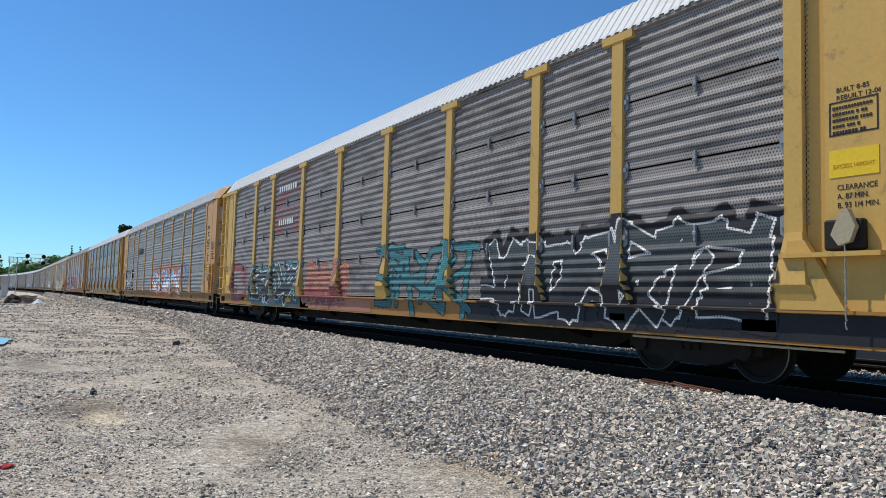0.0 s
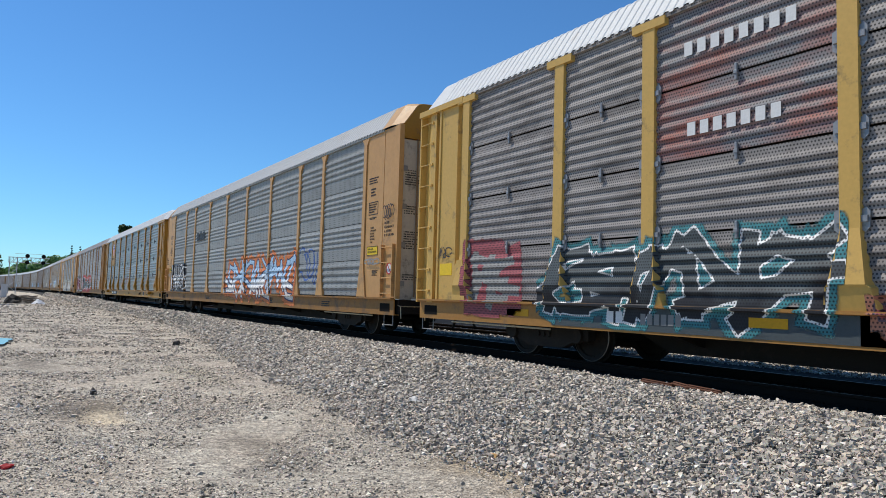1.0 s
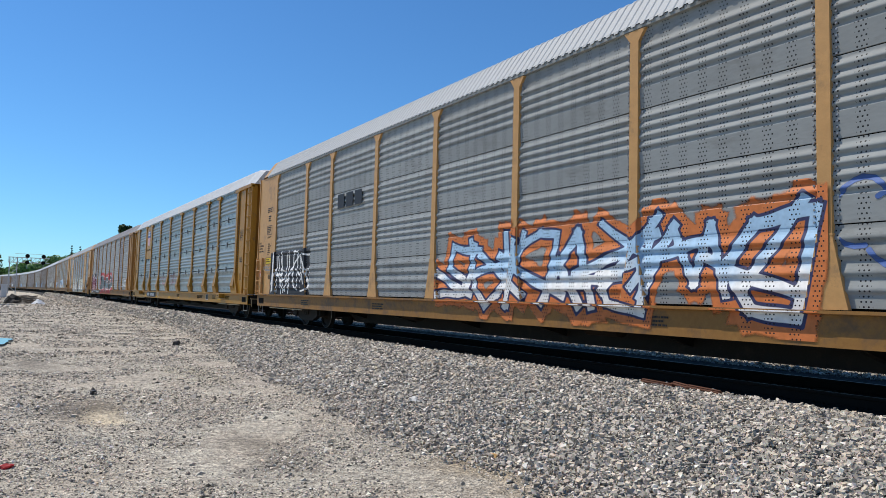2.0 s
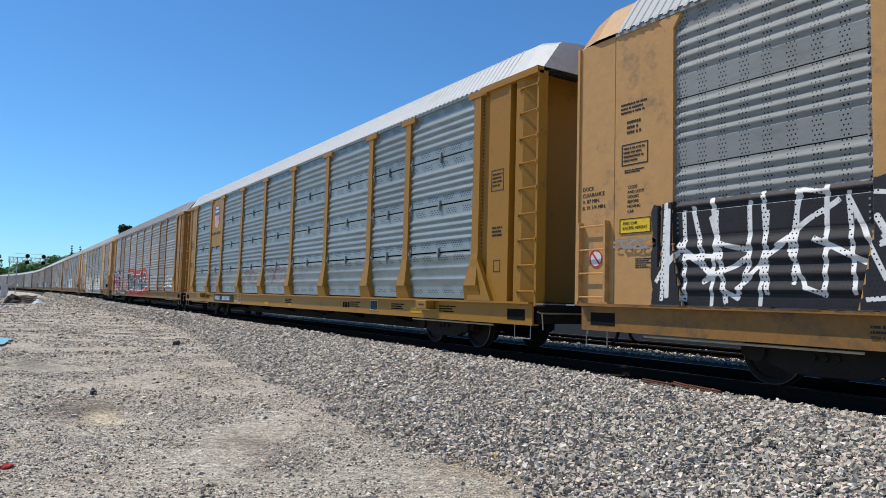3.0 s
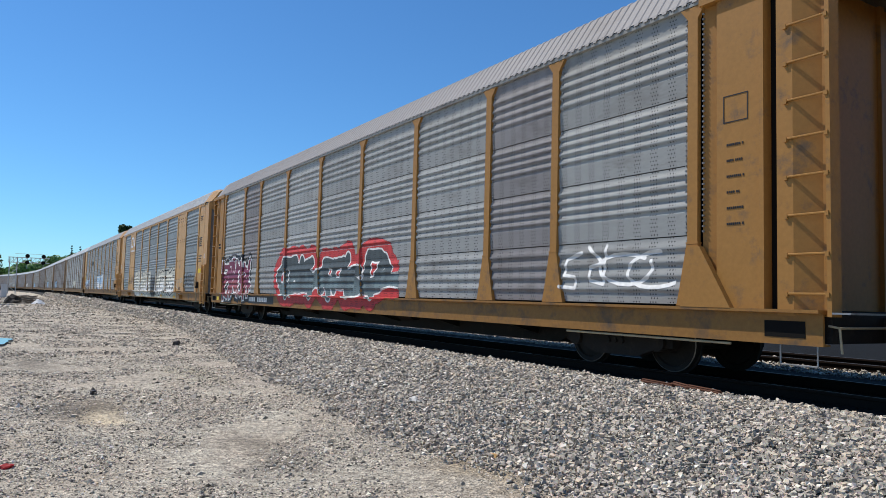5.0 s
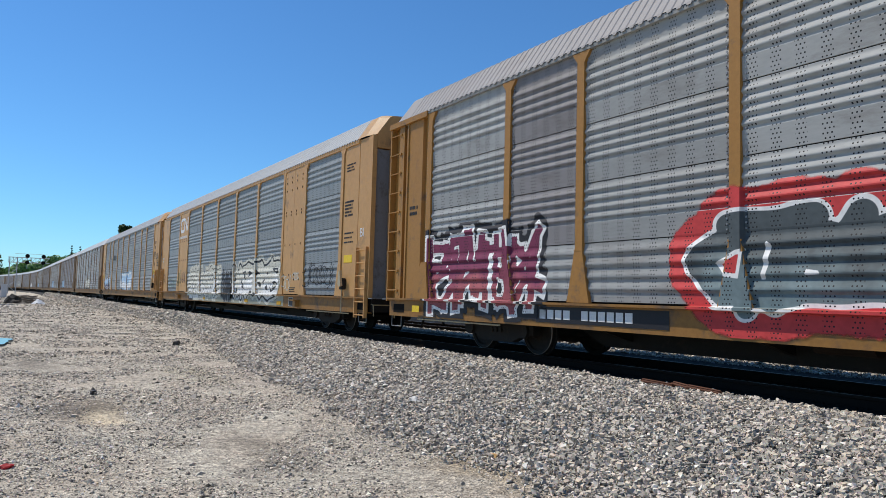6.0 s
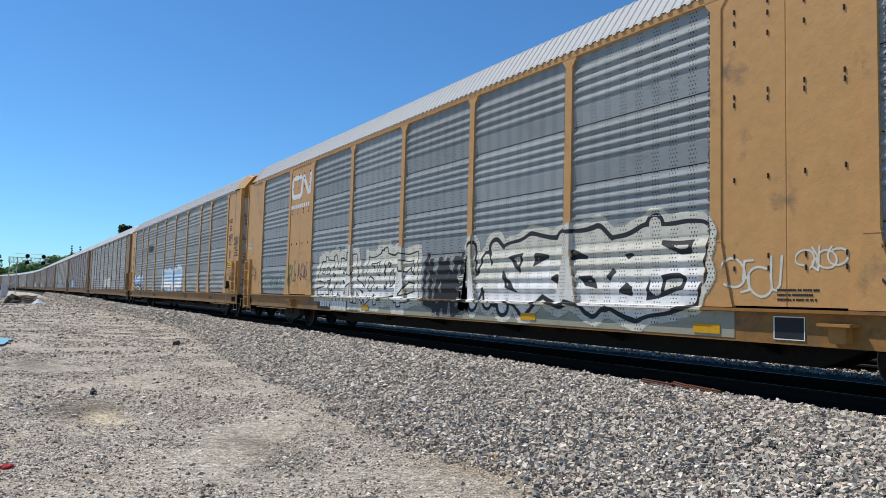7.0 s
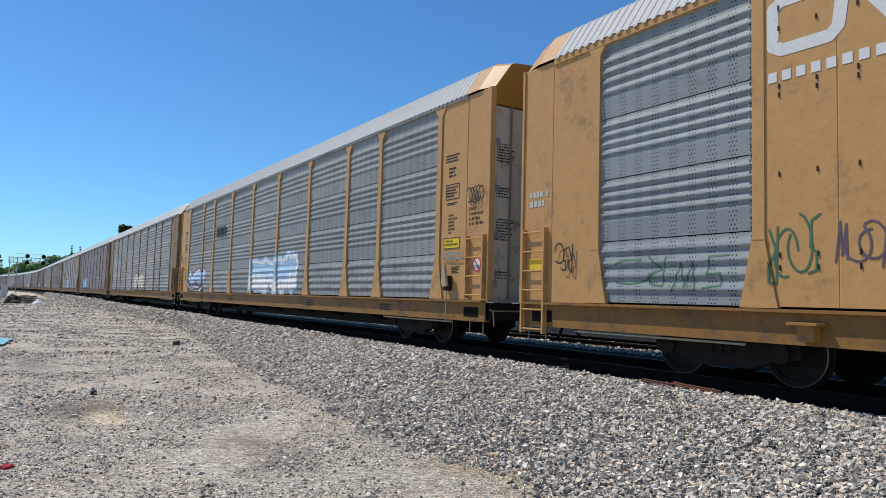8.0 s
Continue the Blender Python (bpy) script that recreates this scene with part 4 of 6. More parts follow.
def side_depth(spec, x, z):
    """How far out the side of a car stands at x, z (arrays)."""
    kind = spec["kind"]
    zs, ds = [], []
    for z0, z1 in ROWS[kind]:
        for a, b in sheet_profile(kind, z0, z1):
            zs.append(a), ds.append(b)
    y = 1.545 + np.interp(z, zs, ds)
    near = np.min(np.abs(x[..., None] - np.array(POSTS)), axis=-1)
    if spec["post"] == "flared":
        hw = np.interp(z, [0.96, 1.22, 1.25, 1.60, 1.85], [0.30, 0.24, 0.20, 0.145, 0.11])
        out = np.interp(z, [0.96, 1.22, 1.25, 1.60, 1.85], [1.63, 1.70, 1.72, 1.66, 1.62])
    else:
        hw, out = np.interp(z, [0.98, 1.15, 1.80], [0.25, 0.21, 0.082]) if spec["post"] == "angle" else 0.075 + 0 * z, 1.618 + 0 * z
    y = np.where(near < hw, out, y)
    for i, r in spec.get("plates", ()):
        z0, z1 = ROWS[kind][r]
        y = np.where((x > POSTS[i] + 0.06) & (x < POSTS[i + 1] - 0.06) & (z >= z0) & (near >= hw), 1.585, y)
    y = np.where(np.abs(x) > 11.75, 1.61, y)
    y = np.where(z < 0.972, 1.657, y)
    return np.where(z < 0.934, 1.567, y)


def far_from(px, pz, a, b, square=True):
    """Distance from a stroke, with square or round ends."""
    ax, az, bx, bz = *a, *b
    dx, dz = bx - ax, bz - az
    l = math.hypot(dx, dz) + 1e-9
    k = ((px - ax) * dx + (pz - az) * dz) / l
    side = np.abs((px - ax) * dz - (pz - az) * dx) / l
    over = np.maximum(np.maximum(-k, k - l), 0)
    return np.maximum(side, over) if square else np.hypot(side, over)


def far_along(gx, gz, pts, square):
    d = np.full(gx.shape, 9.0)
    for a, b in zip(pts, pts[1:]):
        d = np.minimum(d, far_from(gx, gz, a, b, square))
    return d


def spray(layers, ground, shade, holes):
    """Sprayed paint in layers by the distance from the strokes: (reach, colour) from the inside out; beyond them it is clear."""
    m = bpy.data.materials.new("sprayed_paint")
    m.use_nodes = True
    t = m.node_tree
    b = t.nodes["Principled BSDF"]
    b.inputs["Roughness"].default_value, b.inputs["Specular IOR Level"].default_value = 0.6, 0.25
    co = t.nodes.new("ShaderNodeTexCoord")

    def math_node(kind, x, y):
        n = t.nodes.new("ShaderNodeMath")
        n.operation = kind
        for i, v in enumerate((x, y)):
            if isinstance(v, (int, float)):
                n.inputs[i].default_value = v
            else:
                t.links.new(v, n.inputs[i])
        return n.outputs[0]

    def tex(scale, detail=5):
        n = t.nodes.new("ShaderNodeTexNoise")
        n.inputs["Scale"].default_value, n.inputs["Detail"].default_value = scale, detail
        t.links.new(co.outputs["Object"], n.inputs["Vector"])
        return n.outputs[0]

    def below(src, edge, soft):
        n = t.nodes.new("ShaderNodeMapRange")
        n.inputs[1].default_value, n.inputs[2].default_value = edge + soft, edge - soft
        t.links.new(src, n.inputs[0])
        return n.outputs[0]

    def mix(fac, x, y, blend="MIX"):
        n = t.nodes.new("ShaderNodeMix")
        n.data_type, n.blend_type = "RGBA", blend
        for sock, v in ((n.inputs[0], fac), (n.inputs[6], x), (n.inputs[7], y)):
            if isinstance(v, (int, float)):
                sock.default_value = v
            elif isinstance(v, tuple):
                sock.default_value = (*v, 1)
            else:
                t.links.new(v, sock)
        return n.outputs[2]

    at = t.nodes.new("ShaderNodeAttribute")
    at.attribute_name = "reach"
    sep = t.nodes.new("ShaderNodeSeparateXYZ")
    t.links.new(at.outputs["Vector"], sep.inputs[0])
    d = sep.outputs[0]
    fuzzy = math_node("ADD", d, math_node("MULTIPLY", math_node("SUBTRACT", tex(7), 0.5), 0.10))
    colour = ground if ground else layers[-1][1]
    for i, (reach, c) in reversed(list(enumerate(layers))):
        soft_edge = i == len(layers) - 1 and i > 0
        if i == 0 and shade:
            up = math_node("ADD", sep.outputs[1], math_node("MULTIPLY", math_node("SUBTRACT", tex(1.6), 0.5), 0.9))
            c = mix(below(up, 0.42, 0.12), c, shade)
        colour = mix(below(fuzzy if soft_edge else d, reach, 0.035 if soft_edge else 0.004), colour, c)
    colour = mix(1.0, colour, mix(below(tex(11, 8), 0.5, 0.25), (1.12, 1.12, 1.12), (0.82, 0.82, 0.82)), "MULTIPLY")
    t.links.new(colour, b.inputs["Base Color"])
    if holes:
        punch(m, holes)
    clear = t.nodes.new("ShaderNodeBsdfTransparent")
    both = t.nodes.new("ShaderNodeMixShader")
    edge = math_node("ADD", sep.outputs[2], math_node("MULTIPLY", math_node("SUBTRACT", tex(7), 0.5), 0.10)) if ground else (fuzzy if len(layers) > 1 else d)
    t.links.new(below(edge, 0.0 if ground else layers[-1][0], 0.02 if len(layers) > 1 else 0.005), both.inputs[0])
    t.links.new(clear.outputs[0], both.inputs[1])
    t.links.new(b.outputs[0], both.inputs[2])
    t.links.new(both.outputs[0], t.nodes["Material Output"].inputs[0])
    return m


def spray_mesh(spec, xs, zs, reach, rise, border, keep, material):
    gx, gz = np.meshgrid(xs, zs)
    gy = -(side_depth(spec, gx, gz) + 0.005)
    use = np.argwhere(np.maximum.reduce([keep[:-1, :-1], keep[1:, :-1], keep[:-1, 1:], keep[1:, 1:]]))
    w = len(xs)
    q = np.stack([use[:, 0] * w + use[:, 1], use[:, 0] * w + use[:, 1] + 1, (use[:, 0] + 1) * w + use[:, 1] + 1, (use[:, 0] + 1) * w + use[:, 1]], 1)
    on, inv = np.unique(q, return_inverse=True)
    me = bpy.data.meshes.new("paint")
    me.from_pydata(np.stack([gx.ravel()[on], gy.ravel()[on], gz.ravel()[on]], 1).tolist(), [], inv.reshape(q.shape).tolist())
    at = me.attributes.new("reach", "FLOAT_VECTOR", "POINT")
    at.data.foreach_set("vector", np.stack([reach.ravel()[on], rise.ravel()[on], border.ravel()[on]], 1).astype(np.float32).ravel())
    me.materials.append(material)
    return me


HOLES = {"fine": (0.042, 0.042, 0.0115, 0.85, 0, 0, 0), "band": _dots, "screen": None}


def rgb(m):
    return PAINTS[m.name]


def graffiti(car, spec, x0, x1, z0, z1, shapes, fill, outline=None, halo=None, seed=1, r=0.13, shade=None, edge=0.045, spread=0.16, ground=None, label="spray-painted graffiti", lean=0.1, rounded=False):
    """Bold spray-painted shapes that follow the ribs of the sheets."""
    rnd = random.Random(seed)
    xs, zs = np.arange(x0, x1 + 0.029, 0.03), np.arange(z0, z1 + 0.015, 0.016)
    gx, gz = np.meshgrid(xs, zs)
    wob = 0.025 * np.sin(gx * 3.1 + seed) + 0.015 * np.sin(gx * 7.7 + gz * 5)
    margin = r + (spread if halo else edge if outline else 0) + 0.05
    shapes = shapes.split()
    w, hgt = (x1 - x0 - 2 * margin) / len(shapes), z1 - z0 - 2 * margin
    reach = np.full(gx.shape, 9.0)
    for i, name in enumerate(shapes):
        sx, top, low = x0 + margin + i * w, rnd.uniform(0.85, 1.0), rnd.uniform(0.0, 0.08)
        tilt = lean + rnd.uniform(-0.12, 0.12)
        mx, mz = rnd.random() < 0.6, rnd.random() < 0.55
        for line in SHAPES[name] + [[(rnd.uniform(-0.2, 0.3), rnd.uniform(0, 1)), (rnd.uniform(0.7, 1.3), rnd.uniform(0, 1))], [(rnd.uniform(0, 1), -0.08), (rnd.uniform(0.2, 1.2), rnd.uniform(0.6, 1.08))]]:
            pts = []
            for px, pz in line:
                px, pz = 1 - px if mx else px, 1 - pz if mz else pz
                v = low + (top - low) * pz + rnd.uniform(-0.08, 0.08)
                pts.append((sx + w * (-0.10 + 1.2 * px + rnd.uniform(-0.1, 0.1) + tilt * (v - 0.5)), z0 + margin + hgt * v))
            reach = np.minimum(reach, far_along(gx, gz + wob, pts, not rounded) / rnd.uniform(0.85, 1.2))
    layers = [(r, rgb(fill))]
    if outline:
        layers.append((r + edge, rgb(outline)))
    if halo:
        layers.append((r + spread, rgb(halo)))
    border = np.maximum.reduce([x0 + 0.08 - gx, gx - x1 + 0.08, gz - z1 + 0.08, z0 - gz])
    keep = border < 0.06 if ground else reach < layers[-1][0] + 0.09
    m = spray(layers, rgb(ground) if ground else None, rgb(shade) if shade else None, HOLES[spec["kind"]])
    return link("graffiti", spray_mesh(spec, xs, zs, reach, (gz - z0) / (z1 - z0), border, keep, m), car, label)


def tag(car, spec, x0, x1, z0, z1, colour, seed=1, r=0.02, strokes=14):
    """A thin quick scrawl of loops and slashes."""
    rnd = random.Random(seed)
    xs, zs = np.arange(x0, x1 + 0.01, 0.01), np.arange(z0, z1 + 0.01, 0.01)
    gx, gz = np.meshgrid(xs, zs)
    reach = np.full(gx.shape, 9.0)
    n = max(3, strokes // 3)
    w, h = (x1 - x0 - 0.1) / n, z1 - z0 - 0.1
    for i in range(n):
        cx, cz = x0 + 0.05 + w * (i + 0.5), z0 + 0.05 + h * rnd.uniform(0.4, 0.6)
        if rnd.random() < 0.7:
            a0, turn = rnd.uniform(0, 6.28), rnd.choice((-1, 1)) * rnd.uniform(4.0, 7.5)
            pts = [(cx + w * 0.9 * math.cos(a0 + turn * k / 14), cz + h * 0.42 * math.sin(a0 + turn * k / 14) * (1 - 0.03 * k)) for k in range(15)]
        else:
            pts = [(cx + w * 0.8 * (px - 0.5) + 0.12 * w * (pz - 0.5), cz + h * 0.8 * (pz - 0.5) + rnd.uniform(-0.06, 0.06) * h) for px, pz in ((1 - q, 1 - v) for q, v in SHAPES[rnd.choice(("saw", "bolt", "arch", "flag"))][0])]
        reach = np.minimum(reach, far_along(gx, gz, pts, False))
    m = spray([(r, rgb(colour))], None, None, None)
    return link("graffiti", spray_mesh(spec, xs, zs, reach, gz * 0, gz * 0, reach < r + 0.012, m), car, "thin sprayed scrawl")


def words(car, text, x, y, z, size, colour, label="stencilled lettering", width=None, lines=1.15):
    """Built-in font, upright on the side of a car, left edge at x, first base line at z."""
    def build():
        cu = bpy.data.curves.new("t", "FONT")
        cu.body, cu.size, cu.extrude, cu.space_line = text, size, 0.0015, lines
        ob = bpy.data.objects.new("t", cu)
        scene.collection.objects.link(ob)
        me = bpy.data.meshes.new_from_object(ob.evaluated_get(bpy.context.evaluated_depsgraph_get()))
        bpy.data.objects.remove(ob)
        me.materials.clear()
        me.materials.append(colour)
        if width:
            k = width / max(0.01, max(v.co.x for v in me.vertices))
            me.transform(Matrix.Diagonal((k, 1, 1, 1)))
        return me
    return link("lettering", shared(("words", text, size, colour.name, width), build), car, label, pose(x, -y, z, 90))


def bars(car, x, y, z, w, h, colour, count=1, gap=None, label="stencilled marking"):
    """Short plain bars in rows where writing cannot be read."""
    for i in range(count):
        zz = z - i * (gap or h * 1.9)
        ww = w * (1.0, 0.82, 0.93, 0.7, 0.88)[i % 5]

        def build():
            rnd = random.Random(i * 7 + int(w * 100))
            bm, u, n = bmesh.new(), 0.0, 0
            while u < ww:
                c = h * rnd.uniform(0.5, 0.85)
                box(bm, u, u + c, -0.002, 0.002, 0, h)
                n += 1
                u += c + h * (0.28 if n % rnd.choice((4, 5, 7)) else 0.8)
            return mesh_of(bm, colour)
        link("marking", shared(("bar", round(ww, 3), round(h, 3), i % 5, colour.name), build), car, label, pose(x, -y, zz))["kind"] = "stuff"


def slab(car, name, x0, x1, z0, z1, y, colour, label="", t=0.006):
    return link(name, mesh_of(boxes((x0, x1, -y - t, -y, z0, z1)), colour), car, label)


def outline_box(car, x0, x1, z0, z1, y, colour, t=0.018):
    bm = boxes((x0, x1, -y - 0.003, -y, z0, z0 + t), (x0, x1, -y - 0.003, -y, z1 - t, z1), (x0, x0 + t, -y - 0.003, -y, z0 + t, z1 - t), (x1 - t, x1, -y - 0.003, -y, z0 + t, z1 - t))
    return part("data_frame", bm, colour, car, "black data frame")


def blocks(car, x, y, z, n, w, h, colour, gap=0.35):
    """A row of bars the size of large figures."""
    for i in range(n):
        link("marking", shared(("blk", w, h, colour.name), lambda: mesh_of(boxes((0, w, -0.002, 0.002, 0, h)), colour)), car, "painted marking", pose(x + i * w * (1 + gap), -y, z))


def dress_a(car, s):
    graffiti(car, s, 5.35, 11.5, 0.60, 2.30, "peak arch bowl arch flag beam comb", P_slate, P_white, P_black, 4, 0.10, P_black, 0.032, 0.15, label="black angular shapes with white outlines", lean=0.2)
    slab(car, "overspray", 4.9, 13.25, 0.605, 0.925, 1.566, P_black, "dark paint sprayed over the sill", 0.002)
    slab(car, "overspray", -9.0, -3.4, 0.605, 0.925, 1.566, P_slate, "dark paint sprayed over the sill", 0.002)
    graffiti(car, s, 0.9, 5.3, 0.60, 2.35, "bolt arch bowl flag", P_teal, P_black, None, 7, 0.075, P_teal, 0.025, lean=0.3, label="teal looping graffiti", rounded=True)
    slab(car, "overspray", -4.1, 0.7, 0.605, 0.925, 1.566, P_salmon, "salmon paint sprayed over the sill", 0.002)
    graffiti(car, s, -4.0, -0.6, 0.62, 2.0, "beam fork gate cup", P_salmon, P_violet, P_salmon, 9, 0.085, P_dullred, 0.025, 0.12, label="faded salmon graffiti")
    graffiti(car, s, -9.4, -4.2, 0.60, 2.05, "bowl flag cup fork arch", P_slate, P_white, P_teal, 12, 0.10, P_black, 0.03, 0.11, label="dark green shapes with white outlines")
    graffiti(car, s, -11.6, -9.8, 0.66, 2.15, "gate bolt", P_shade, P_dullred, P_dullred, 15, 0.09, None, 0.03, 0.22, label="dark red block of graffiti")
    tag(car, s, -12.55, -12.0, 1.75, 2.1, P_ink, 5, 0.012, 11)
    slab(car, "sign", -12.5, -12.05, 1.46, 1.70, 1.575, P_sign, "yellow warning sign")
    # panel lettering, worn
    blocks(car, -6.35, 1.585, 4.34, 8, 0.13, 0.19, P_white, 0.6)
    blocks(car, -6.30, 1.585, 3.24, 7, 0.13, 0.18, P_white, 0.55)
    # front end data
    words(car, "BUILT 8-85\nREBUILT 12-06", 12.08, 1.578, 3.36, 0.075, P_ink)
    outline_box(car, 12.0, 12.52, 2.88, 3.26, 1.576, P_ink)
    bars(car, 12.04, 1.58, 3.17, 0.42, 0.035, P_ink, 5, 0.068)
    slab(car, "sign", 12.0, 12.52, 2.42, 2.72, 1.576, P_sign, "yellow sign")
    words(car, "EXCESS HEIGHT", 12.04, 1.584, 2.52, 0.06, P_amber, width=0.44)
    words(car, "CLEARANCE\nA. 87 MIN.\nB. 93 1/4 MIN.", 12.08, 1.578, 2.28, 0.085, P_ink, width=0.44)
    # hand brake with its chain
    hb = part("hand_brake", boxes((11.98, 12.40, -1.68, -1.575, 1.62, 1.95), bevel=0.02), M_black, car, "hand brake housing")
    bm = bmesh.new()
    for i in range(24):
        z = 1.85 - i * 0.045
        rod(bm, (12.22, -1.70, z), (12.22 + 0.012 * (i % 2), -1.70, z - 0.04), 0.010, 5)
    part("chain", bm, M_steel, hb, "steel chain")
    part("brake_lever", prism(bmesh.new(), [(12.1, 1.78), (12.2, 2.02), (12.28, 2.05), (12.36, 1.86), (12.3, 1.7), (12.18, 1.66)], 1, -1.76, -1.68), M_pale, hb)
    part("step", boxes((11.5, 12.6, -1.75, -1.56, 1.55, 1.60)), M_yellow, car)
    slab(car, "reflector", 10.9, 11.35, 0.70, 0.84, 1.566, P_amber, "amber reflector strip")
    slab(car, "reflector", 8.7, 9.0, 0.74, 0.84, 1.566, P_amber, "amber reflector strip")
    slab(car, "reflector", -10.2, -9.6, 0.72, 0.84, 1.566, P_amber, "amber reflector strip")
    slab(car, "reflector", -5.4, -4.9, 0.74, 0.86, 1.571, P_amber, "amber reflector strip")
    blocks(car, -7.75, 1.572, 0.70, 2, 0.13, 0.17, P_white)
    blocks(car, -7.1, 1.572, 0.70, 6, 0.09, 0.15, P_shade)


def dress_b(car, s):
    graffiti(car, s, -1.25, 7.0, 0.62, 2.45, "bolt arch cup peak flag saw bowl", P_sky, P_navy, P_orange, 21, 0.07, P_white, 0.04, 0.17, label="white and blue shapes on an orange ground", lean=0.25)
    tag(car, s, 7.1, 8.6, 1.2, 2.5, P_blue, 22, 0.03, 12)
    graffiti(car, s, -11.95, -8.35, 0.97, 2.45, "post gate arch post bowl post comb", P_white, None, None, 23, 0.03, None, 0.0, 0.0, ground=P_black, lean=0.0, label="black blocky shapes outlined in white")
    blocks(car, -6.45, 1.60, 3.35, 3, 0.42, 0.38, P_ink, 0.3)
    ends(car, 1)
    ends(car, -1)


def ends(car, f):
    """Stencils, data box and warning sign on the flush end sheets."""
    x = 11.84 if f > 0 else -12.5
    bars(car, x, 1.579, 3.90, 0.5, 0.030, P_ink, 3, 0.06)
    bars(car, x + 0.12, 1.579, 3.62, 0.26, 0.04, P_ink, 3, 0.075)
    outline_box(car, x + 0.02, x + 0.52, 3.0, 3.32, 1.577, P_ink)
    bars(car, x + 0.06, 1.581, 3.24, 0.4, 0.028, P_ink, 4, 0.06)
    bars(car, x + 0.08, 1.579, 2.92, 0.36, 0.018, P_ink, 2, 0.03)
    words(car, "CLOSE\nAND LOCK\nDOORS\nBEFORE\nMOVING\nCAR", x + 0.14, 1.579, 2.66, 0.062, P_ink)
    slab(car, "sign", x, x + 0.58, 2.0, 2.22, 1.577, P_sign, "yellow excess height sign")
    outline_box(car, x, x + 0.58, 2.0, 2.22, 1.585, P_ink, 0.012)
    words(car, "THIS CAR\nEXCESS HEIGHT", x + 0.06, 1.588, 2.13, 0.06, P_ink, width=0.46)
    y = 12.72 if f > 0 else -13.3
    words(car, "DOCK\nCLEARANCE\nA. 87 MIN.\nB. 93 1/4 MIN.", y, 1.574, 2.72, 0.085, P_ink, width=0.5)
    sticker = part("no_step_sign", disc(bmesh.new(), (y + 0.31, 1.66), 0.14, -1.576, -1.570, 24), P_white, car, "round white sticker with a red ring")
    ring = bmesh.new()
    for i in range(24):
        a, b = math.tau * i / 24, math.tau * (i + 1) / 24
        prism(ring, [(y + 0.31 + r * math.cos(q), 1.66 + r * math.sin(q)) for r, q in ((0.115, a), (0.14, a), (0.14, b), (0.115, b))], 1, -1.580, -1.576)
    part("red_ring", ring, P_red, sticker, "red ring")
    part("red_slash", prism(bmesh.new(), [(y + 0.22, 1.74), (y + 0.24, 1.76), (y + 0.40, 1.58), (y + 0.38, 1.56)], 1, -1.5795, -1.576), P_red, sticker, "red slash")
    bars(car, x + 0.3, 1.579, 1.62, 0.3, 0.015, P_ink, 5, 0.03)
    # lettering on the end doors
    def door_text():
        rnd = random.Random(9)
        bm = bmesh.new()
        for z, rows in ((3.95, 7), (3.1, 4), (2.5, 8), (1.5, 3)):
            for i in range(rows):
                u, end = 0.0, rnd.uniform(0.22, 0.42)
                while u < end:
                    c = rnd.uniform(0.015, 0.03)
                    box(bm, -0.002, 0.002, u, u + c, z - i * 0.055, z - i * 0.055 + 0.026)
                    u += c + rnd.choice((0.008, 0.008, 0.022))
        return mesh_of(bm, P_ink)
    link("marking", shared("doortext", door_text), car, "rows of stencilled marking", pose(f * (HALF - 0.046), -1.40, 0))["kind"] = "stuff"
    for z in (1.3, 2.2, 3.1, 4.0):
        link("hinge", shared("hinge", lambda: mesh_of(boxes((-0.02, 0.02, -0.05, 0.10, -0.06, 0.06), bevel=0.006), M_zinc)), car, "", pose(f * (HALF - 0.03), -1.46, z))
    if f > 0:
        tag(car, {"kind": "band", "post": "plain"}, 12.68, 13.28, 2.75, 3.3, P_ink, 31, 0.013, 16)
    tag(car, {"kind": "band", "post": "plain"}, *((11.78, 12.58) if f > 0 else (-12.6, -11.8)), 1.70, 1.98, P_shade, 33, 0.016, 12)
    for xx in (4.2, 9.0):
        bars(car, f * xx, 1.569, 0.80, 0.6, 0.028, P_ink, 3, 0.055)


def shield(car, cx, z0, z1, y):
    """Blank emblem: blue head, red and white stripes."""
    h, w = z1 - z0, 0.40
    def inside(outline, lo, hi, colour, name, label, yy):
        return link(name, mesh_of(prism(bmesh.new(), outline, 1, -yy - 0.003, -yy), colour), car, label)
    zs = z0 + 0.55 * h
    inside([(cx - w, zs), (cx + w, zs), (cx + w * 1.08, zs + 0.12), (cx + w * 0.93, zs + 0.30), (cx + w * 0.98, zs + 0.40), (cx + 0.30, z1 - 0.06), (cx + 0.16, z1 - 0.10), (cx, z1), (cx - 0.16, z1 - 0.10), (cx - 0.30, z1 - 0.06), (cx - w * 0.98, zs + 0.40), (cx - w * 0.93, zs + 0.30), (cx - w * 1.08, zs + 0.12)], 0, 0, P_blue, "emblem_head", "dark blue emblem head", y)
    n = 11
    for i in range(n):
        a, b = -w + 2 * w * i / n, -w + 2 * w * (i + 1) / n
        def foot(u):
            k = abs(u) / w
            return z0 + 0.05 * h + 0.26 * h * k ** 2.2
        inside([(cx + a, foot(a)), (cx + b, foot(b)), (cx + b, zs), (cx + a, zs)], 0, 0, P_red if i % 2 == 0 else P_white, "emblem_stripe", "red stripe" if i % 2 == 0 else "white stripe", y)
    bars(car, cx - 0.24, y + 0.006, zs + 0.28, 0.48, 0.10, P_white, 1, label="white emblem bar")
    bars(car, cx - 0.30, y + 0.006, zs + 0.12, 0.60, 0.10, P_white, 1, label="white emblem bar")


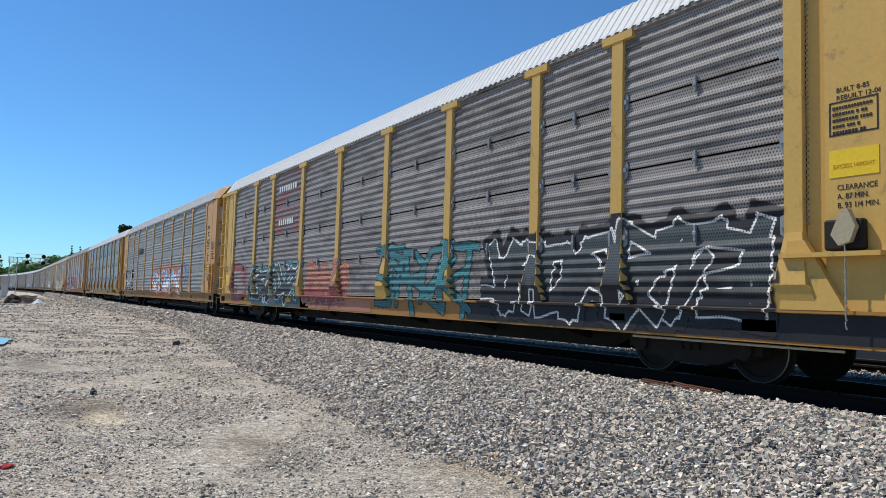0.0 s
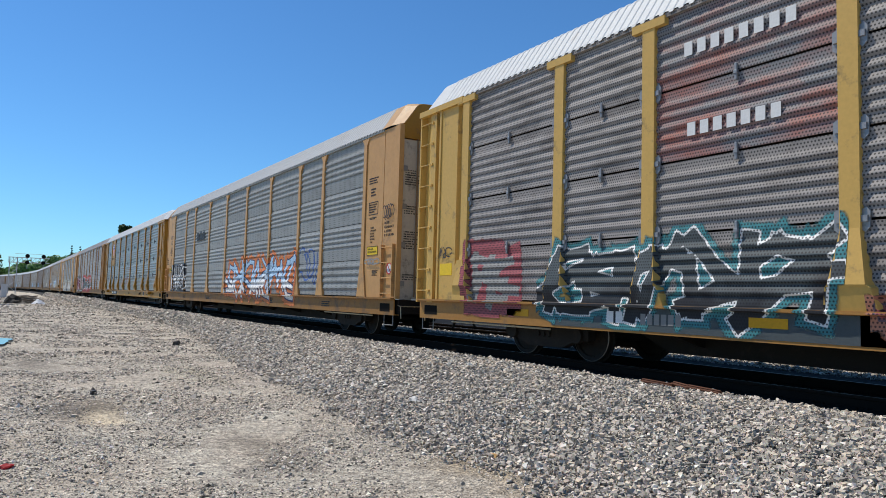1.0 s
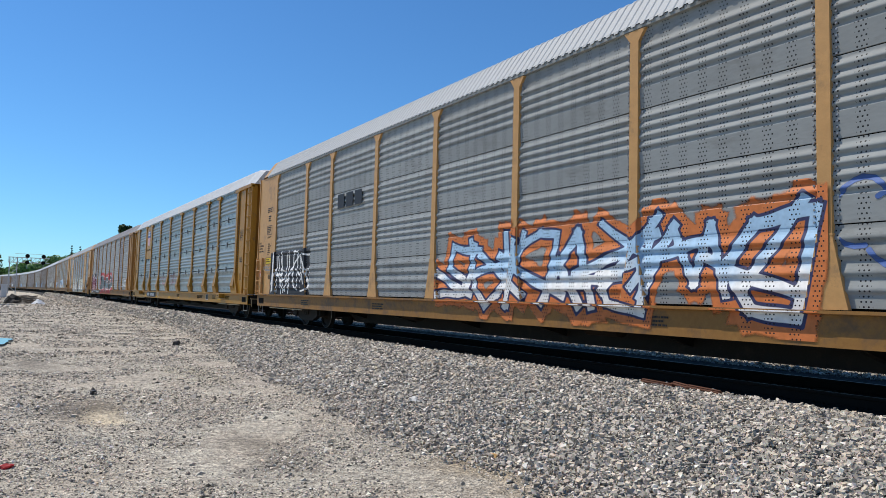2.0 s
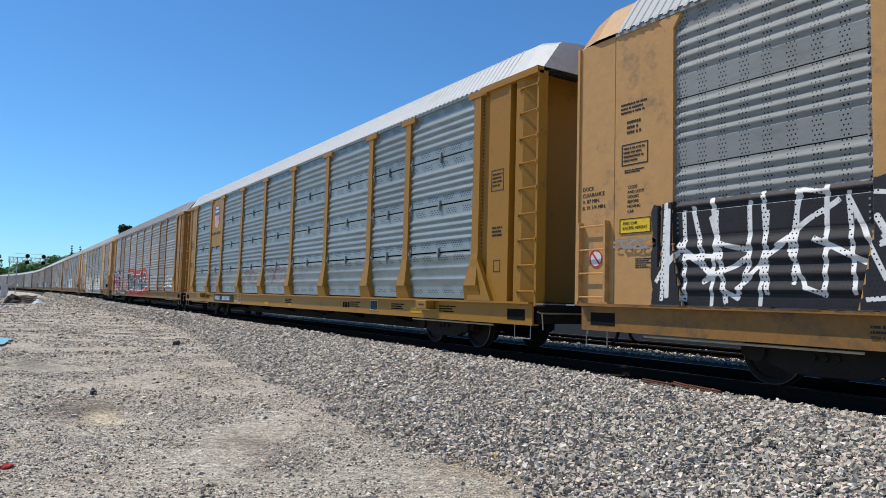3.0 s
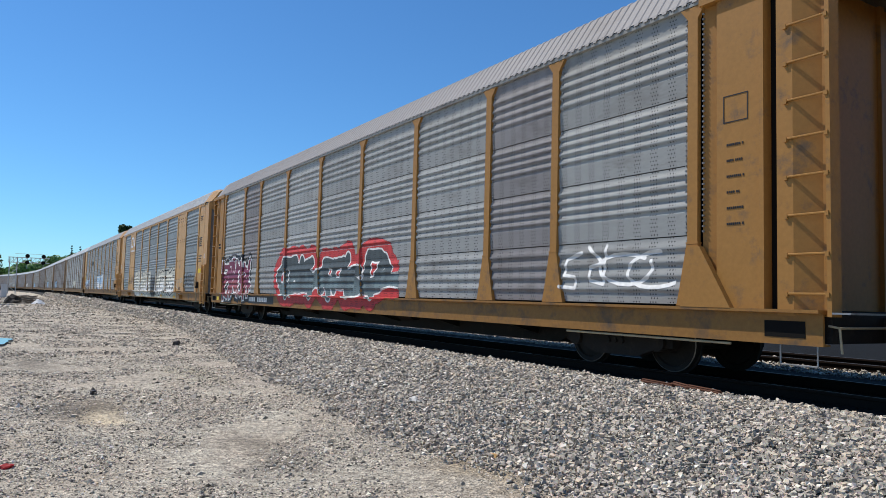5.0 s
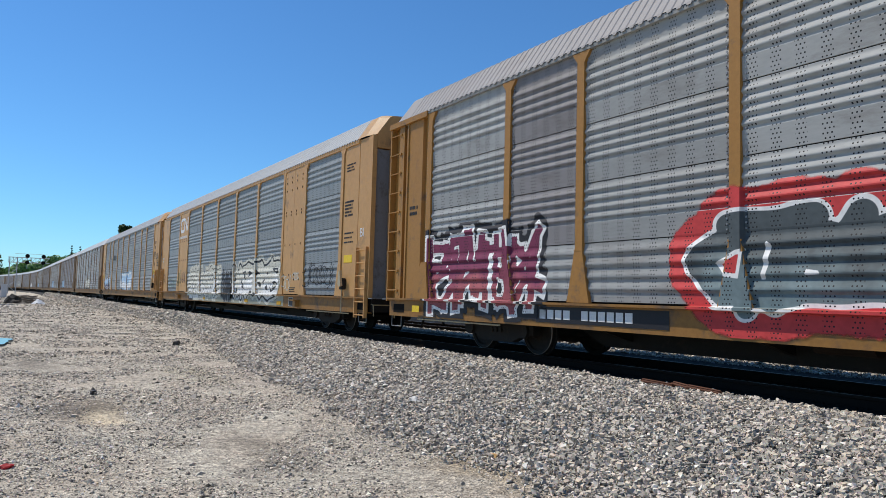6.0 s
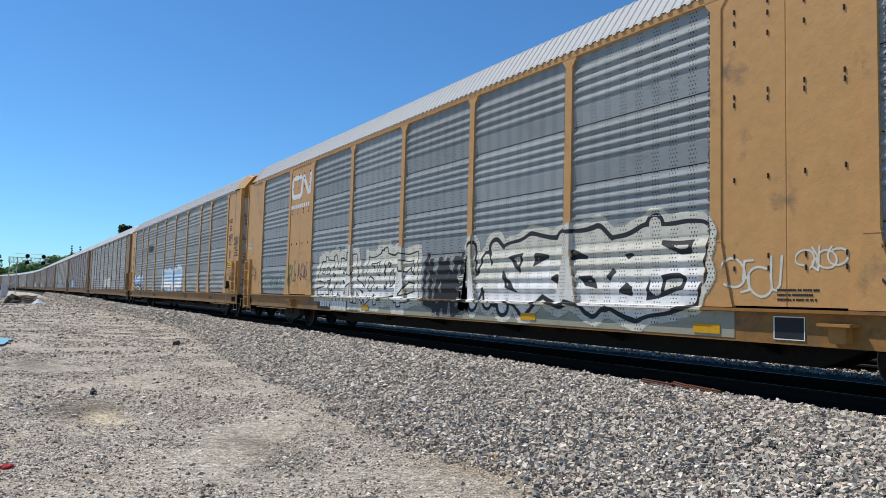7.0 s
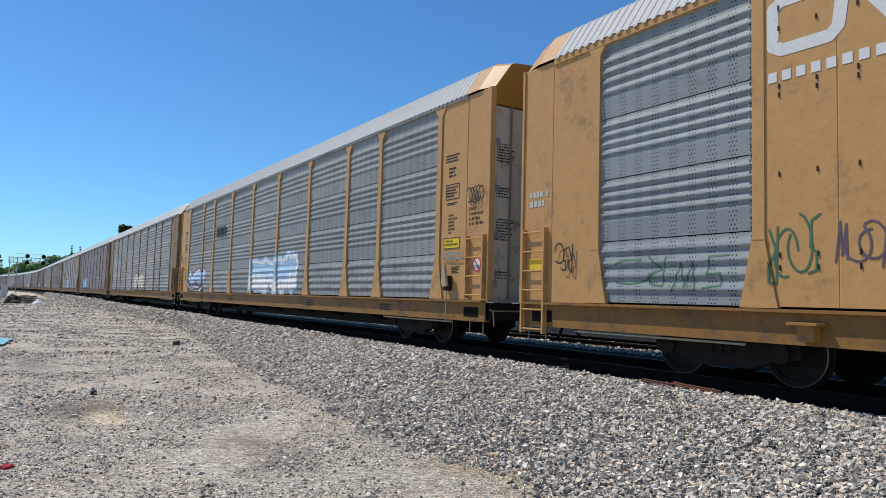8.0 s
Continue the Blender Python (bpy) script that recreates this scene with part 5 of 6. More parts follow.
def dress_c(car, s):
    shield(car, -7.93, 3.70, 4.75, 1.587)
    words(car, "BUILDING AMERICA", -8.74, 1.588, 3.45, 0.17, P_ink, "dark painted slogan", width=1.58)
    slab(car, "dark_panel", -7.85, -4.9, 0.62, 0.91, 1.562, P_black, "black painted panel")
    blocks(car, -7.75, 1.570, 0.69, 4, 0.16, 0.16, P_white, 0.3)
    blocks(car, -6.6, 1.570, 0.69, 6, 0.15, 0.16, P_white, 0.3)
    blocks(car, 5.45, 1.562, 0.69, 3, 0.12, 0.14, M_rail, 0.25)
    slab(car, "data_plate", 7.1, 7.5, 0.66, 0.90, 1.562, P_black, "black data plate")
    outline_box(car, 7.1, 7.5, 0.66, 0.90, 1.570, P_white, 0.012)
    slab(car, "reflector", 9.1, 9.6, 0.66, 0.78, 1.562, P_amber, "amber reflector strip")
    slab(car, "reflector", -8.5, -8.0, 0.66, 0.78, 1.562, P_amber, "amber reflector strip")
    for x in (9.7, -9.9):
        b = part("jack_bracket", boxes((x - 0.02, x + 0.42, -1.78, -1.57, 0.76, 0.94), bevel=0.012), M_gold, car, "pale yellow bracket box")
        part("shelf", boxes((x - 0.10, x + 0.52, -1.76, -1.57, 0.745, 0.76)), M_pale, b)
        bars(car, x + 0.12, 1.785, 0.84, 0.2, 0.03, P_ink, 1)
    for x in (5.9, 8.2, -9.2, 10.3, 1.0):
        bars(car, x, 1.569, 0.82, 0.6, 0.026, M_rail, 3, 0.05)
    tag(car, s, -3.9, -1.6, 1.25, 1.95, P_dullred, 44, 0.010, 18)
    tag(car, s, -1.2, 1.2, 1.2, 2.0, P_dullred, 45, 0.010, 18)
    words(car, "R1", -4.35, 1.566, 0.68, 0.22, P_white, "white painted letters")
    outline_box(car, -4.42, -3.98, 0.62, 0.90, 1.565, P_white, 0.012)
    for x in (-4.6, -0.9, 1.3):
        slab(car, "reflector", x - 0.2 if x < 0 else x, x + 0.25, 0.62, 0.72, 1.562, P_amber, "amber reflector strip")
    # end data
    for f in (1, -1):
        x = 12.05 if f > 0 else -12.5
        outline_box(car, x, x + 0.38, 3.0, 3.4, 1.577, P_ink, 0.014)
        bars(car, x + 0.04, 1.58, 3.3, 0.3, 0.03, P_ink, 4, 0.07)
        bars(car, x + 0.05, 1.58, 2.3, 0.3, 0.035, P_ink, 3, 0.07)
        outline_box(car, x + 0.12, x + 0.32, 1.5, 1.72, 1.577, P_ink, 0.014)


def dress_d(car, s):
    graffiti(car, s, -11.75, -7.75, 0.60, 2.5, "bolt flag gate post arch fork", P_wine, P_white, P_black, 54, 0.09, P_dullred, 0.07, 0.18, label="wine-red angular shapes outlined in white", lean=0.25)
    graffiti(car, s, -5.2, 3.5, 0.60, 2.5, "bowl flag gate beam arch bowl", P_slate, P_white, P_red, 52, 0.15, P_grey_teal, 0.05, 0.30, label="dark grey bold shapes on a red ground", rounded=True)
    slab(car, "dark_panel", -8.0, -5.2, 0.64, 0.90, 1.562, P_black, "black painted panel")
    blocks(car, -7.9, 1.570, 0.70, 4, 0.15, 0.15, P_white, 0.3)
    blocks(car, -6.9, 1.570, 0.70, 6, 0.14, 0.15, P_white, 0.3)
    bars(car, -12.45, 1.58, 2.95, 0.34, 0.07, P_ink, 2, 0.13)
    slab(car, "sign", -12.1, -11.8, 0.68, 0.82, 1.64, P_sign, "yellow sign")
    tag(car, s, 8.9, 11.3, 1.1, 1.9, P_white, 55, 0.03, 12)
    for f in (1,):
        outline_box(car, 12.05, 12.4, 3.3, 3.65, 1.577, P_ink, 0.014)
        bars(car, 12.1, 1.58, 3.0, 0.25, 0.03, P_ink, 6, 0.2)


def ribbon(car, pts, r, y, colour):
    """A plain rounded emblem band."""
    bm = bmesh.new()
    for a, b in zip(pts, pts[1:]):
        d = Vector((b[0] - a[0], b[1] - a[1]))
        nrm = Vector((-d.y, d.x)).normalized() * r
        prism(bm, [(a[0] + nrm.x, a[1] + nrm.y), (b[0] + nrm.x, b[1] + nrm.y), (b[0] - nrm.x, b[1] - nrm.y), (a[0] - nrm.x, a[1] - nrm.y)], 1, -y - 0.003, -y)
    for i, p in enumerate(pts):
        disc(bm, p, r, -y - 0.0031 - 0.00002 * i, -y, 16)
    return part("emblem", bm, colour, car, "white rounded emblem band")


def dress_e(car, s):
    hand_brake(car, 11.95, M_buff)
    khaki = flat("khaki_overspray", (0.34, 0.33, 0.25))
    slab(car, "overspray", -3.6, 7.2, 0.605, 0.925, 1.566, khaki, "khaki paint sprayed over the sill", 0.002)
    slab(car, "dark_panel", -6.3, -3.7, 0.61, 0.92, 1.566, P_black, "black painted panel", 0.002)
    blocks(car, -6.1, 1.571, 0.69, 4, 0.13, 0.15, P_white, 0.3)
    blocks(car, -5.25, 1.571, 0.69, 6, 0.12, 0.15, P_white, 0.3)
    graffiti(car, s, -6.6, -0.4, 0.60, 2.3, "bolt peak gate cup flag bowl comb", P_cream, P_black, P_cream, 61, 0.075, P_white, 0.035, 0.20, label="cream shapes with black edges")
    graffiti(car, s, -0.4, 1.4, 0.62, 1.95, "beam peak saw comb", P_black, P_shade, None, 62, 0.07, None, 0.03, label="black angular graffiti")
    graffiti(car, s, 1.0, 7.0, 0.60, 2.4, "saw bowl flag bolt bowl comb", P_cream, P_black, P_cream, 67, 0.12, P_white, 0.07, 0.18, label="cream bold shapes with black shading", rounded=True)
    tag(car, s, 7.05, 7.9, 1.05, 1.7, P_cream, 64, 0.016, 14)
    tag(car, s, 8.0, 8.6, 1.35, 1.75, P_cream, 65, 0.012, 12)
    tag(car, s, 8.95, 11.2, 1.1, 1.95, P_ink, 66, 0.015, 24)
    tag(car, s, -8.8, -8.05, 1.15, 2.15, P_green, 67, 0.013, 14)
    tag(car, s, -8.0, -7.1, 1.35, 2.0, P_violet, 68, 0.012, 16)
    tag(car, s, -11.2, -9.2, 1.1, 1.7, P_green, 69, 0.012, 12)
    tag(car, s, -12.5, -12.0, 1.4, 2.0, P_ink, 70, 0.014, 11)
    y = 1.587
    ribbon(car, [(-7.98, 4.62), (-8.55, 4.62), (-8.66, 4.55), (-8.66, 4.10), (-8.55, 4.03), (-7.98, 4.03), (-7.88, 4.12), (-7.82, 4.55), (-7.70, 4.60), (-7.32, 4.08), (-7.20, 4.10), (-7.16, 4.62)], 0.075, y, P_white)
    blocks(car, -8.72, y + 0.002, 3.66, 9, 0.11, 0.12, P_white, 0.6)
    bars(car, 7.78, y + 0.002, 1.18, 0.5, 0.025, P_ink, 3, 0.055)
    slab(car, "data_plate", 7.72, 8.10, 0.62, 0.89, 1.562, P_black, "black data plate")
    outline_box(car, 7.72, 8.10, 0.62, 0.89, 1.570, P_white, 0.012)
    for x in (-8.4, 8.35):
        part("jack_bracket", boxes((x, x + 0.35, -1.78, -1.565, 0.80, 0.83), (x + 0.08, x + 0.27, -1.70, -1.565, 0.62, 0.80)), M_ochre, car)
    slab(car, "reflector", 6.6, 7.0, 0.64, 0.76, 1.575, P_amber, "amber reflector strip")
    slab(car, "reflector", 3.0, 3.4, 0.66, 0.78, 1.575, P_amber, "amber reflector strip")
    slab(car, "reflector", -3.4, -3.0, 0.66, 0.78, 1.575, P_amber, "amber reflector strip")
    # rivet studs on the smooth plates
    stud = shared("stud", lambda: mesh_of(boxes((-0.008, 0.008, -0.012, 0, -0.03, 0.03)), M_black))
    for i in (1, 7):
        a, b = POSTS[i], POSTS[i + 1]
        for u in (0.14, 0.38, 0.62, 0.86):
            for z in (1.45, 1.6, 2.55, 3.5, 3.6, 4.3, 4.55, 4.7):
                link("stud", stud, car, "", pose(a + (b - a) * u, -1.587, z))
    bars(car, 11.85, 1.579, 4.45, 0.5, 0.04, P_ink, 3, 0.08)
    bars(car, 11.8, 1.579, 3.45, 0.55, 0.05, P_ink, 5, 0.09)
    words(car, "BI", 12.76, 1.574, 2.5, 0.32, P_white, "white painted letters")
    slab(car, "sign", 11.84, 12.35, 1.86, 2.06, 1.577, P_sign, "yellow sign")
    bars(car, 11.82, 1.579, 2.62, 0.55, 0.04, P_ink, 3, 0.12)
    bars(car, -13.2, 1.574, 2.75, 0.45, 0.10, P_cream, 2, 0.16)
    slab(car, "sign", -13.2, -12.75, 1.50, 1.70, 1.572, P_sign, "yellow sign")


def hand_brake(car, x, paint):
    hb = part("hand_brake", boxes((x - 0.10, x + 0.10, -1.70, -1.58, 1.15, 1.45), bevel=0.02), M_black, car, "black hand brake housing")
    part("brake_lever", prism(bmesh.new(), [(x - 0.06, 1.30), (x - 0.02, 1.62), (x + 0.05, 1.66), (x + 0.09, 1.40), (x + 0.14, 1.25), (x + 0.02, 1.22)], 1, -1.76, -1.70), M_pale, hb)
    part("pull_rod", rods(0.015, ((x, -1.66, 0.55), (x, -1.66, 1.2))), M_pale, hb)


def dress_f(car, s):
    hand_brake(car, 12.1, M_buff)
    graffiti(car, s, -1.6, 3.4, 0.98, 2.35, "comb gate bowl", P_sky, P_white, P_sky, 71, 0.22, P_white, 0.10, 0.18, label="pale blue and white graffiti")
    graffiti(car, s, -11.5, -8.2, 0.98, 2.1, "arch ring cup", P_sky, P_white, P_violet, 72, 0.14, P_violet, 0.06, 0.12, label="pale blue and violet graffiti")
    blocks(car, -6.45, 1.60, 3.35, 3, 0.40, 0.38, P_ink, 0.3)
    ends(car, 1)
    ends(car, -1)


def dress_far(car, s, seed):
    rnd = random.Random(seed)
    x = rnd.uniform(-10, 2)
    graffiti(car, s, x, x + rnd.uniform(4, 7), 0.98, rnd.uniform(1.9, 2.3), "arch bowl saw flag comb", rnd.choice((P_white, P_cream, P_sky)), rnd.choice((P_black, P_shade)), None, seed, 0.13, label="pale graffiti along the lower sheets")


for k, dress in enumerate((dress_a, dress_b, dress_c, dress_d, dress_e, dress_f)):
    dress(cars[k][0], SPEC[ORDER[k]])
for k in (6, 7, 8, 10, 11, 13):
    dress_far(cars[k][0], SPEC[ORDER[k]], 80 + k)
# ---- yard and distance ----
M_leaf = mat("leaves", (0.055, 0.10, 0.028), 0.7, 0, 0.25, 0.6, (0.03, 0.06, 0.02), 0.3)
M_leaf_pale = mat("pale_leaves", (0.25, 0.36, 0.11), 0.7, 0, 0.25, 0.6, (0.15, 0.23, 0.07), 0.3)
M_pine = mat("pine_needles", (0.022, 0.045, 0.022), 0.8, 0, 0.25, 0.6)
M_bark = mat("bark", (0.10, 0.075, 0.055), 0.9, 0, 0.2, 4)
M_galv = mat("galvanised_lattice", (0.42, 0.43, 0.44), 0.45, 0.4, 0.08, 2)
M_silver = mat("silver_cabinet_paint", (0.55, 0.56, 0.57), 0.45, 0.1, 0.06, 2, (0.4, 0.36, 0.3), 0.1)


def leaf_cloud(name, blobs, leaf, count, material, parent=None, seed=1, squash=0.8):
    """Many small tilted leaf clumps on the outside of uneven blobs."""
    rng = np.random.default_rng(seed)
    co, fs = [], []
    vol = np.array([b[3] ** 2 for b in blobs])
    for bi in rng.choice(len(blobs), count, p=vol / vol.sum()):
        cx, cy, cz, r = blobs[bi]
        d = rng.normal(size=3)
        d /= np.linalg.norm(d)
        p = np.array((cx, cy, cz)) + d * r * rng.uniform(0.6, 1.12) * np.array((1, 1, squash))
        a = rng.normal(size=3)
        a /= np.linalg.norm(a)
        b = np.cross(a, d + 0.4 * rng.normal(size=3))
        b /= np.linalg.norm(b) + 1e-9
        s = leaf * rng.uniform(0.5, 1.3)
        i = len(co)
        co += [tuple(p - a * s), tuple(p - b * s * 0.6), tuple(p + a * s), tuple(p + b * s * 0.6)]
        fs.append((i, i + 1, i + 2, i + 3))
    me = bpy.data.meshes.new(name)
    me.from_pydata(co, [], fs)
    me.materials.append(material)
    return link(name, me, parent)


def trunk_mesh(h, r, limbs, seed):
    rnd = random.Random(seed)
    bm = bmesh.new()
    bmesh.ops.create_cone(bm, cap_ends=True, segments=9, radius1=r, radius2=r * 0.35, depth=h, matrix=Matrix.Translation((0, 0, h / 2)))
    for _ in range(limbs):
        z, a, l = h * rnd.uniform(0.45, 0.9), rnd.uniform(0, 6.28), h * rnd.uniform(0.12, 0.2)
        b = Vector((math.cos(a) * l, math.sin(a) * l, z + l * 0.6))
        d = b - Vector((0, 0, z))
        bmesh.ops.create_cone(bm, cap_ends=True, segments=6, radius1=r * 0.4, radius2=r * 0.1, depth=d.length, matrix=Matrix.Translation((Vector((0, 0, z)) + b) / 2) @ d.to_track_quat("Z", "Y").to_matrix().to_4x4())
    return mesh_of(bm, M_bark)


def tree(x, y, top, r, material, seed, label, leaf=0.3, count=1500):
    base = height(x, y) if abs(y) < 60 else GROUND
    t = tagged(new("tree"), label, "tree")
    t.location = (x, y, base)
    h = top - base
    link("trunk", trunk_mesh(h * 0.75, 0.05 * h * 0.5, 7, seed), t)
    rnd = random.Random(seed)
    blobs = [(rnd.uniform(-0.6, 0.6) * r, rnd.uniform(-0.6, 0.6) * r, h - r * rnd.uniform(0.5, 1.8), r * rnd.uniform(0.35, 0.6)) for _ in range(12)]
    leaf_cloud("crown", blobs, leaf, count, material, t, seed)
    return t


def pine(x, y, top, r, seed):
    t = tagged(new("pine_tree"), "dark pointed pine standing behind the line", "tree")
    t.location = (x, y, GROUND)
    h = top - GROUND
    link("trunk", trunk_mesh(h * 0.95, 0.018 * h, 0, seed), t)
    rnd = random.Random(seed)
    blobs = []
    for i in range(16):
        k = 0.25 + 0.75 * i / 15
        rr = r * (1.1 - k)
        for _ in range(3):
            a = rnd.uniform(0, 6.28)
            blobs.append((math.cos(a) * rr * 0.7, math.sin(a) * rr * 0.7, h * k, max(0.25, rr * 0.5)))
    leaf_cloud("crown", blobs, 0.4, 1600, M_pine, t, seed, 0.5)


tree(-70, -2.25, 5.5, 2.1, M_leaf, 3, "dark green broadleaf tree at the yard's edge", 0.16, 5000)
tree(-200, 26.6, 18.0, 1.6, M_leaf, 5, "tall green tree behind the train", 0.45, 1200)
tree(-350, 19.5, 15.8, 5.0, M_leaf_pale, 7, "pale green tree beyond the bend", 0.7, 1500)
tree(-360, 16.0, 14.0, 4.5, M_leaf_pale, 8, "pale green tree beyond the bend", 0.7, 1300)
pine(-350, 25.2, 19.6, 3.4, 9)
pine(-350, 28.6, 19.4, 3.2, 10)
pine(-340, 33.0, 19.8, 3.0, 14)


def far_woods():
    rng = np.random.default_rng(4)
    blobs = []
    for i in range(150):
        y = rng.uniform(-45, 60)
        x = -370 - rng.uniform(0, 60) - abs(y) * 0.2
        top = np.interp(y, [-45, 3, 11, 20, 60], [10.0, 10.0, 13.5, 17, 19]) * rng.uniform(0.75, 1.05)
        for k in (0.25, 0.6, 0.85):
            blobs.append((x + rng.uniform(-2, 2), y + rng.uniform(-2, 2), top * k, rng.uniform(2.0, 3.6)))
    ob = leaf_cloud("far_woods", blobs, 1.0, 32000, M_leaf_pale, None, 21)
    tagged(ob, "belt of pale green bushes and trees beyond the bend", "woods", kind="stuff")


far_woods()


def signal_bridge(x):
    s = tagged(new("signal_bridge"), "galvanised lattice signal bridge with black signal heads", "signal bridge")
    s.location = (x, 0, GROUND)
    H = -GROUND
    for y in (1.1, 2.5):
        part("post", boxes((-0.09, 0.09, y - 0.09, y + 0.09, 0, 7.5 + H)), M_galv, s)
    bm = bmesh.new()
    for i in range(6):
        z = 0.4 + i * 1.25
        a, b = (1.1, 2.5) if i % 2 else (2.5, 1.1)
        rod(bm, (0, a, z), (0, b, z + 1.25), 0.05)
    part("tower_bracing", bm, M_galv, s)
    for z in (6.3, 7.4):
        for xx in (-0.5, 0.5):
            part("chord", rods(0.06, ((xx, 0.8, z + H), (xx, 8.6, z + H))), M_galv, s)
    bm = bmesh.new()
    for i in range(9):
        y = 0.9 + i * 0.85
        for xx in (-0.5, 0.5):
            rod(bm, (xx, y, 6.3 + H), (xx, y + 0.85, 7.4 + H), 0.035)
            rod(bm, (xx, y, 6.3 + H), (xx, y, 7.4 + H), 0.035)
    part("truss_bracing", bm, M_galv, s)
    part("walkway", boxes((-0.5, 0.5, 0.9, 8.5, 6.22 + H, 6.28 + H)), M_galv, s)
    for z in (8.2,):
        part("handrail", rods(0.03, ((0.5, 2.0, z + H), (0.5, 8.4, z + H))), M_galv, s)
    for y, z in ((4.35, 7.75), (7.4, 7.75), (4.35, 6.35), (7.4, 6.35)):
        head = part("signal_head", disc(bmesh.new(), (0, 0), 0.42, -0.05, 0.05, 18), M_dark, s, "round black signal head", pose(0.75, y, z + H, 0, 0, 90))
        part("hood", rods(0.16, ((0, -0.05, 0.18), (0, -0.35, 0.16)), sides=10), M_dark, head)
        part("mast", rods(0.05, ((0, 0.12, -1.4), (0, 0.12, 0.5))), M_galv, head)
    return s


signal_bridge(-178.0)


def cabinet(x, y):
    c = tagged(new("equipment_cabinet"), "silver metal equipment cabinet on the yard edge", "cabinet")
    c.location = (x, y, height(x, y))
    part("body", boxes((-0.35, 0.35, -0.36, 0.36, 0.1, 1.75), bevel=0.03), M_silver, c)
    part("roof", boxes((-0.40, 0.40, -0.41, 0.41, 1.75, 1.83), bevel=0.02), M_silver, c)
    part("plinth", boxes((-0.38, 0.38, -0.39, 0.39, -0.05, 0.1)), M_silver, c)
    part("door", boxes((0.35, 0.375, -0.32, 0.32, 0.2, 1.68), bevel=0.008), M_silver, c)


cabinet(-110.0, 0.25)


def debris(x, y):
    rnd = random.Random(6)
    wood = mat("grey_boards", (0.24, 0.20, 0.16), 0.85, 0, 0.2, 3, None, 0, 0.8, 0, (1, 1, 1), 0.35)
    heap = tagged(new("rubble_heap"), "dark heap of earth and rubble on the yard", "rubble")
    heap.location = (x, y - 0.35, height(x, y))
    bm = bmesh.new()
    bmesh.ops.create_icosphere(bm, subdivisions=4, radius=1.0)
    for v in bm.verts:
        n = noise.fractal(v.co * 2.2, 1.0, 2.0, 4)
        v.co = Vector((v.co.x * 1.4, v.co.y * 1.0, max(-0.05, v.co.z) * 1.15)) * 0.68 * (1 + 0.3 * n)
    part("mound", bm, mat("dark_rubble", (0.06, 0.055, 0.05), 0.95, 0, 0.3, 2, (0.2, 0.18, 0.16), 0.2, 0.8, 0.4), heap)
    pile = tagged(new("board_pile"), "pile of grey weathered boards and scrap", "wood pile")
    pile.location = (x + 1, y + 0.7, height(x, y))
    for i in range(26):
        w = rnd.uniform(0.6, 1.3)
        link("board", shared(("board", i % 5), lambda: mesh_of(boxes((-0.08, 0.08, -w / 2, w / 2, -0.025, 0.025)), wood)), pile, "", pose(rnd.uniform(-0.7, 0.7), rnd.uniform(-0.5, 0.5), 0.06 + i * 0.027, rnd.uniform(-14, 14), rnd.uniform(-12, 12), rnd.uniform(-40, 40)))
    tarp = tagged(new("tarpaulin"), "crumpled white plastic sheet lying by the boards", "tarpaulin")
    tarp.location = (x + 2, y + 1.55, height(x, y))
    bm = bmesh.new()
    bmesh.ops.create_grid(bm, x_segments=18, y_segments=18, size=0.55)
    for v in bm.verts:
        r = v.co.xy.length
        v.co.z = max(0.0, 0.75 * (0.6 - r)) + 0.14 * abs(noise.fractal(Vector((v.co.x * 3, v.co.y * 3, 2)), 1, 2, 3))
    ob = part("sheet", bm, mat("white_plastic", (0.72, 0.73, 0.74), 0.4, 0, 0.05, 3), tarp)
    ob.modifiers.new("thick", "SOLIDIFY").thickness = 0.01


debris(-74.5, 1.3)


def puddle():
    bm = bmesh.new()
    vs = []
    for i in range(40):
        a = 2 * math.pi * i / 40
        r = 1 + 0.25 * math.sin(3 * a + 1) + 0.12 * math.sin(7 * a)
        vs.append(bm.verts.new((math.cos(a) * r * 1.1, math.sin(a) * r * 0.3, 0)))
    bm.faces.new(vs)
    m = bpy.data.materials.new("still_water")
    m.use_nodes = True
    b = m.node_tree.nodes["Principled BSDF"]
    b.inputs["Base Color"].default_value = (0.10, 0.10, 0.095, 1)
    b.inputs["Roughness"].default_value = 0.03
    b.inputs["IOR"].default_value = 1.6
    b.inputs["Specular IOR Level"].default_value = 1.0
    ob = part("puddle", bm, m, None)
    ob.location = (-22.2, 0.0, height(-22.2, 0.0) + 0.06)
    tagged(ob, "shallow puddle that mirrors the sky", "puddle")


puddle()


def scrap(name, x, y, size, colour, label, category, seed, z=None):
    """A small crumpled piece of litter."""
    bm = bmesh.new()
    bmesh.ops.create_icosphere(bm, subdivisions=2, radius=1)
    for v in bm.verts:
        n = noise.noise(v.co * 1.7 + Vector((seed, 0, 0)))
        v.co = Vector((v.co.x * size[0], v.co.y * size[1], v.co.z * size[2])) * (1 + 0.5 * n)
    ob = part(name, bm, mat(name + "_stuff", colour, 0.5, 0, 0.1, 20), None)
    ob.location = (x, y, (height(x, y) if z is None else z) + size[2] * 0.6)
    tagged(ob, label, category)


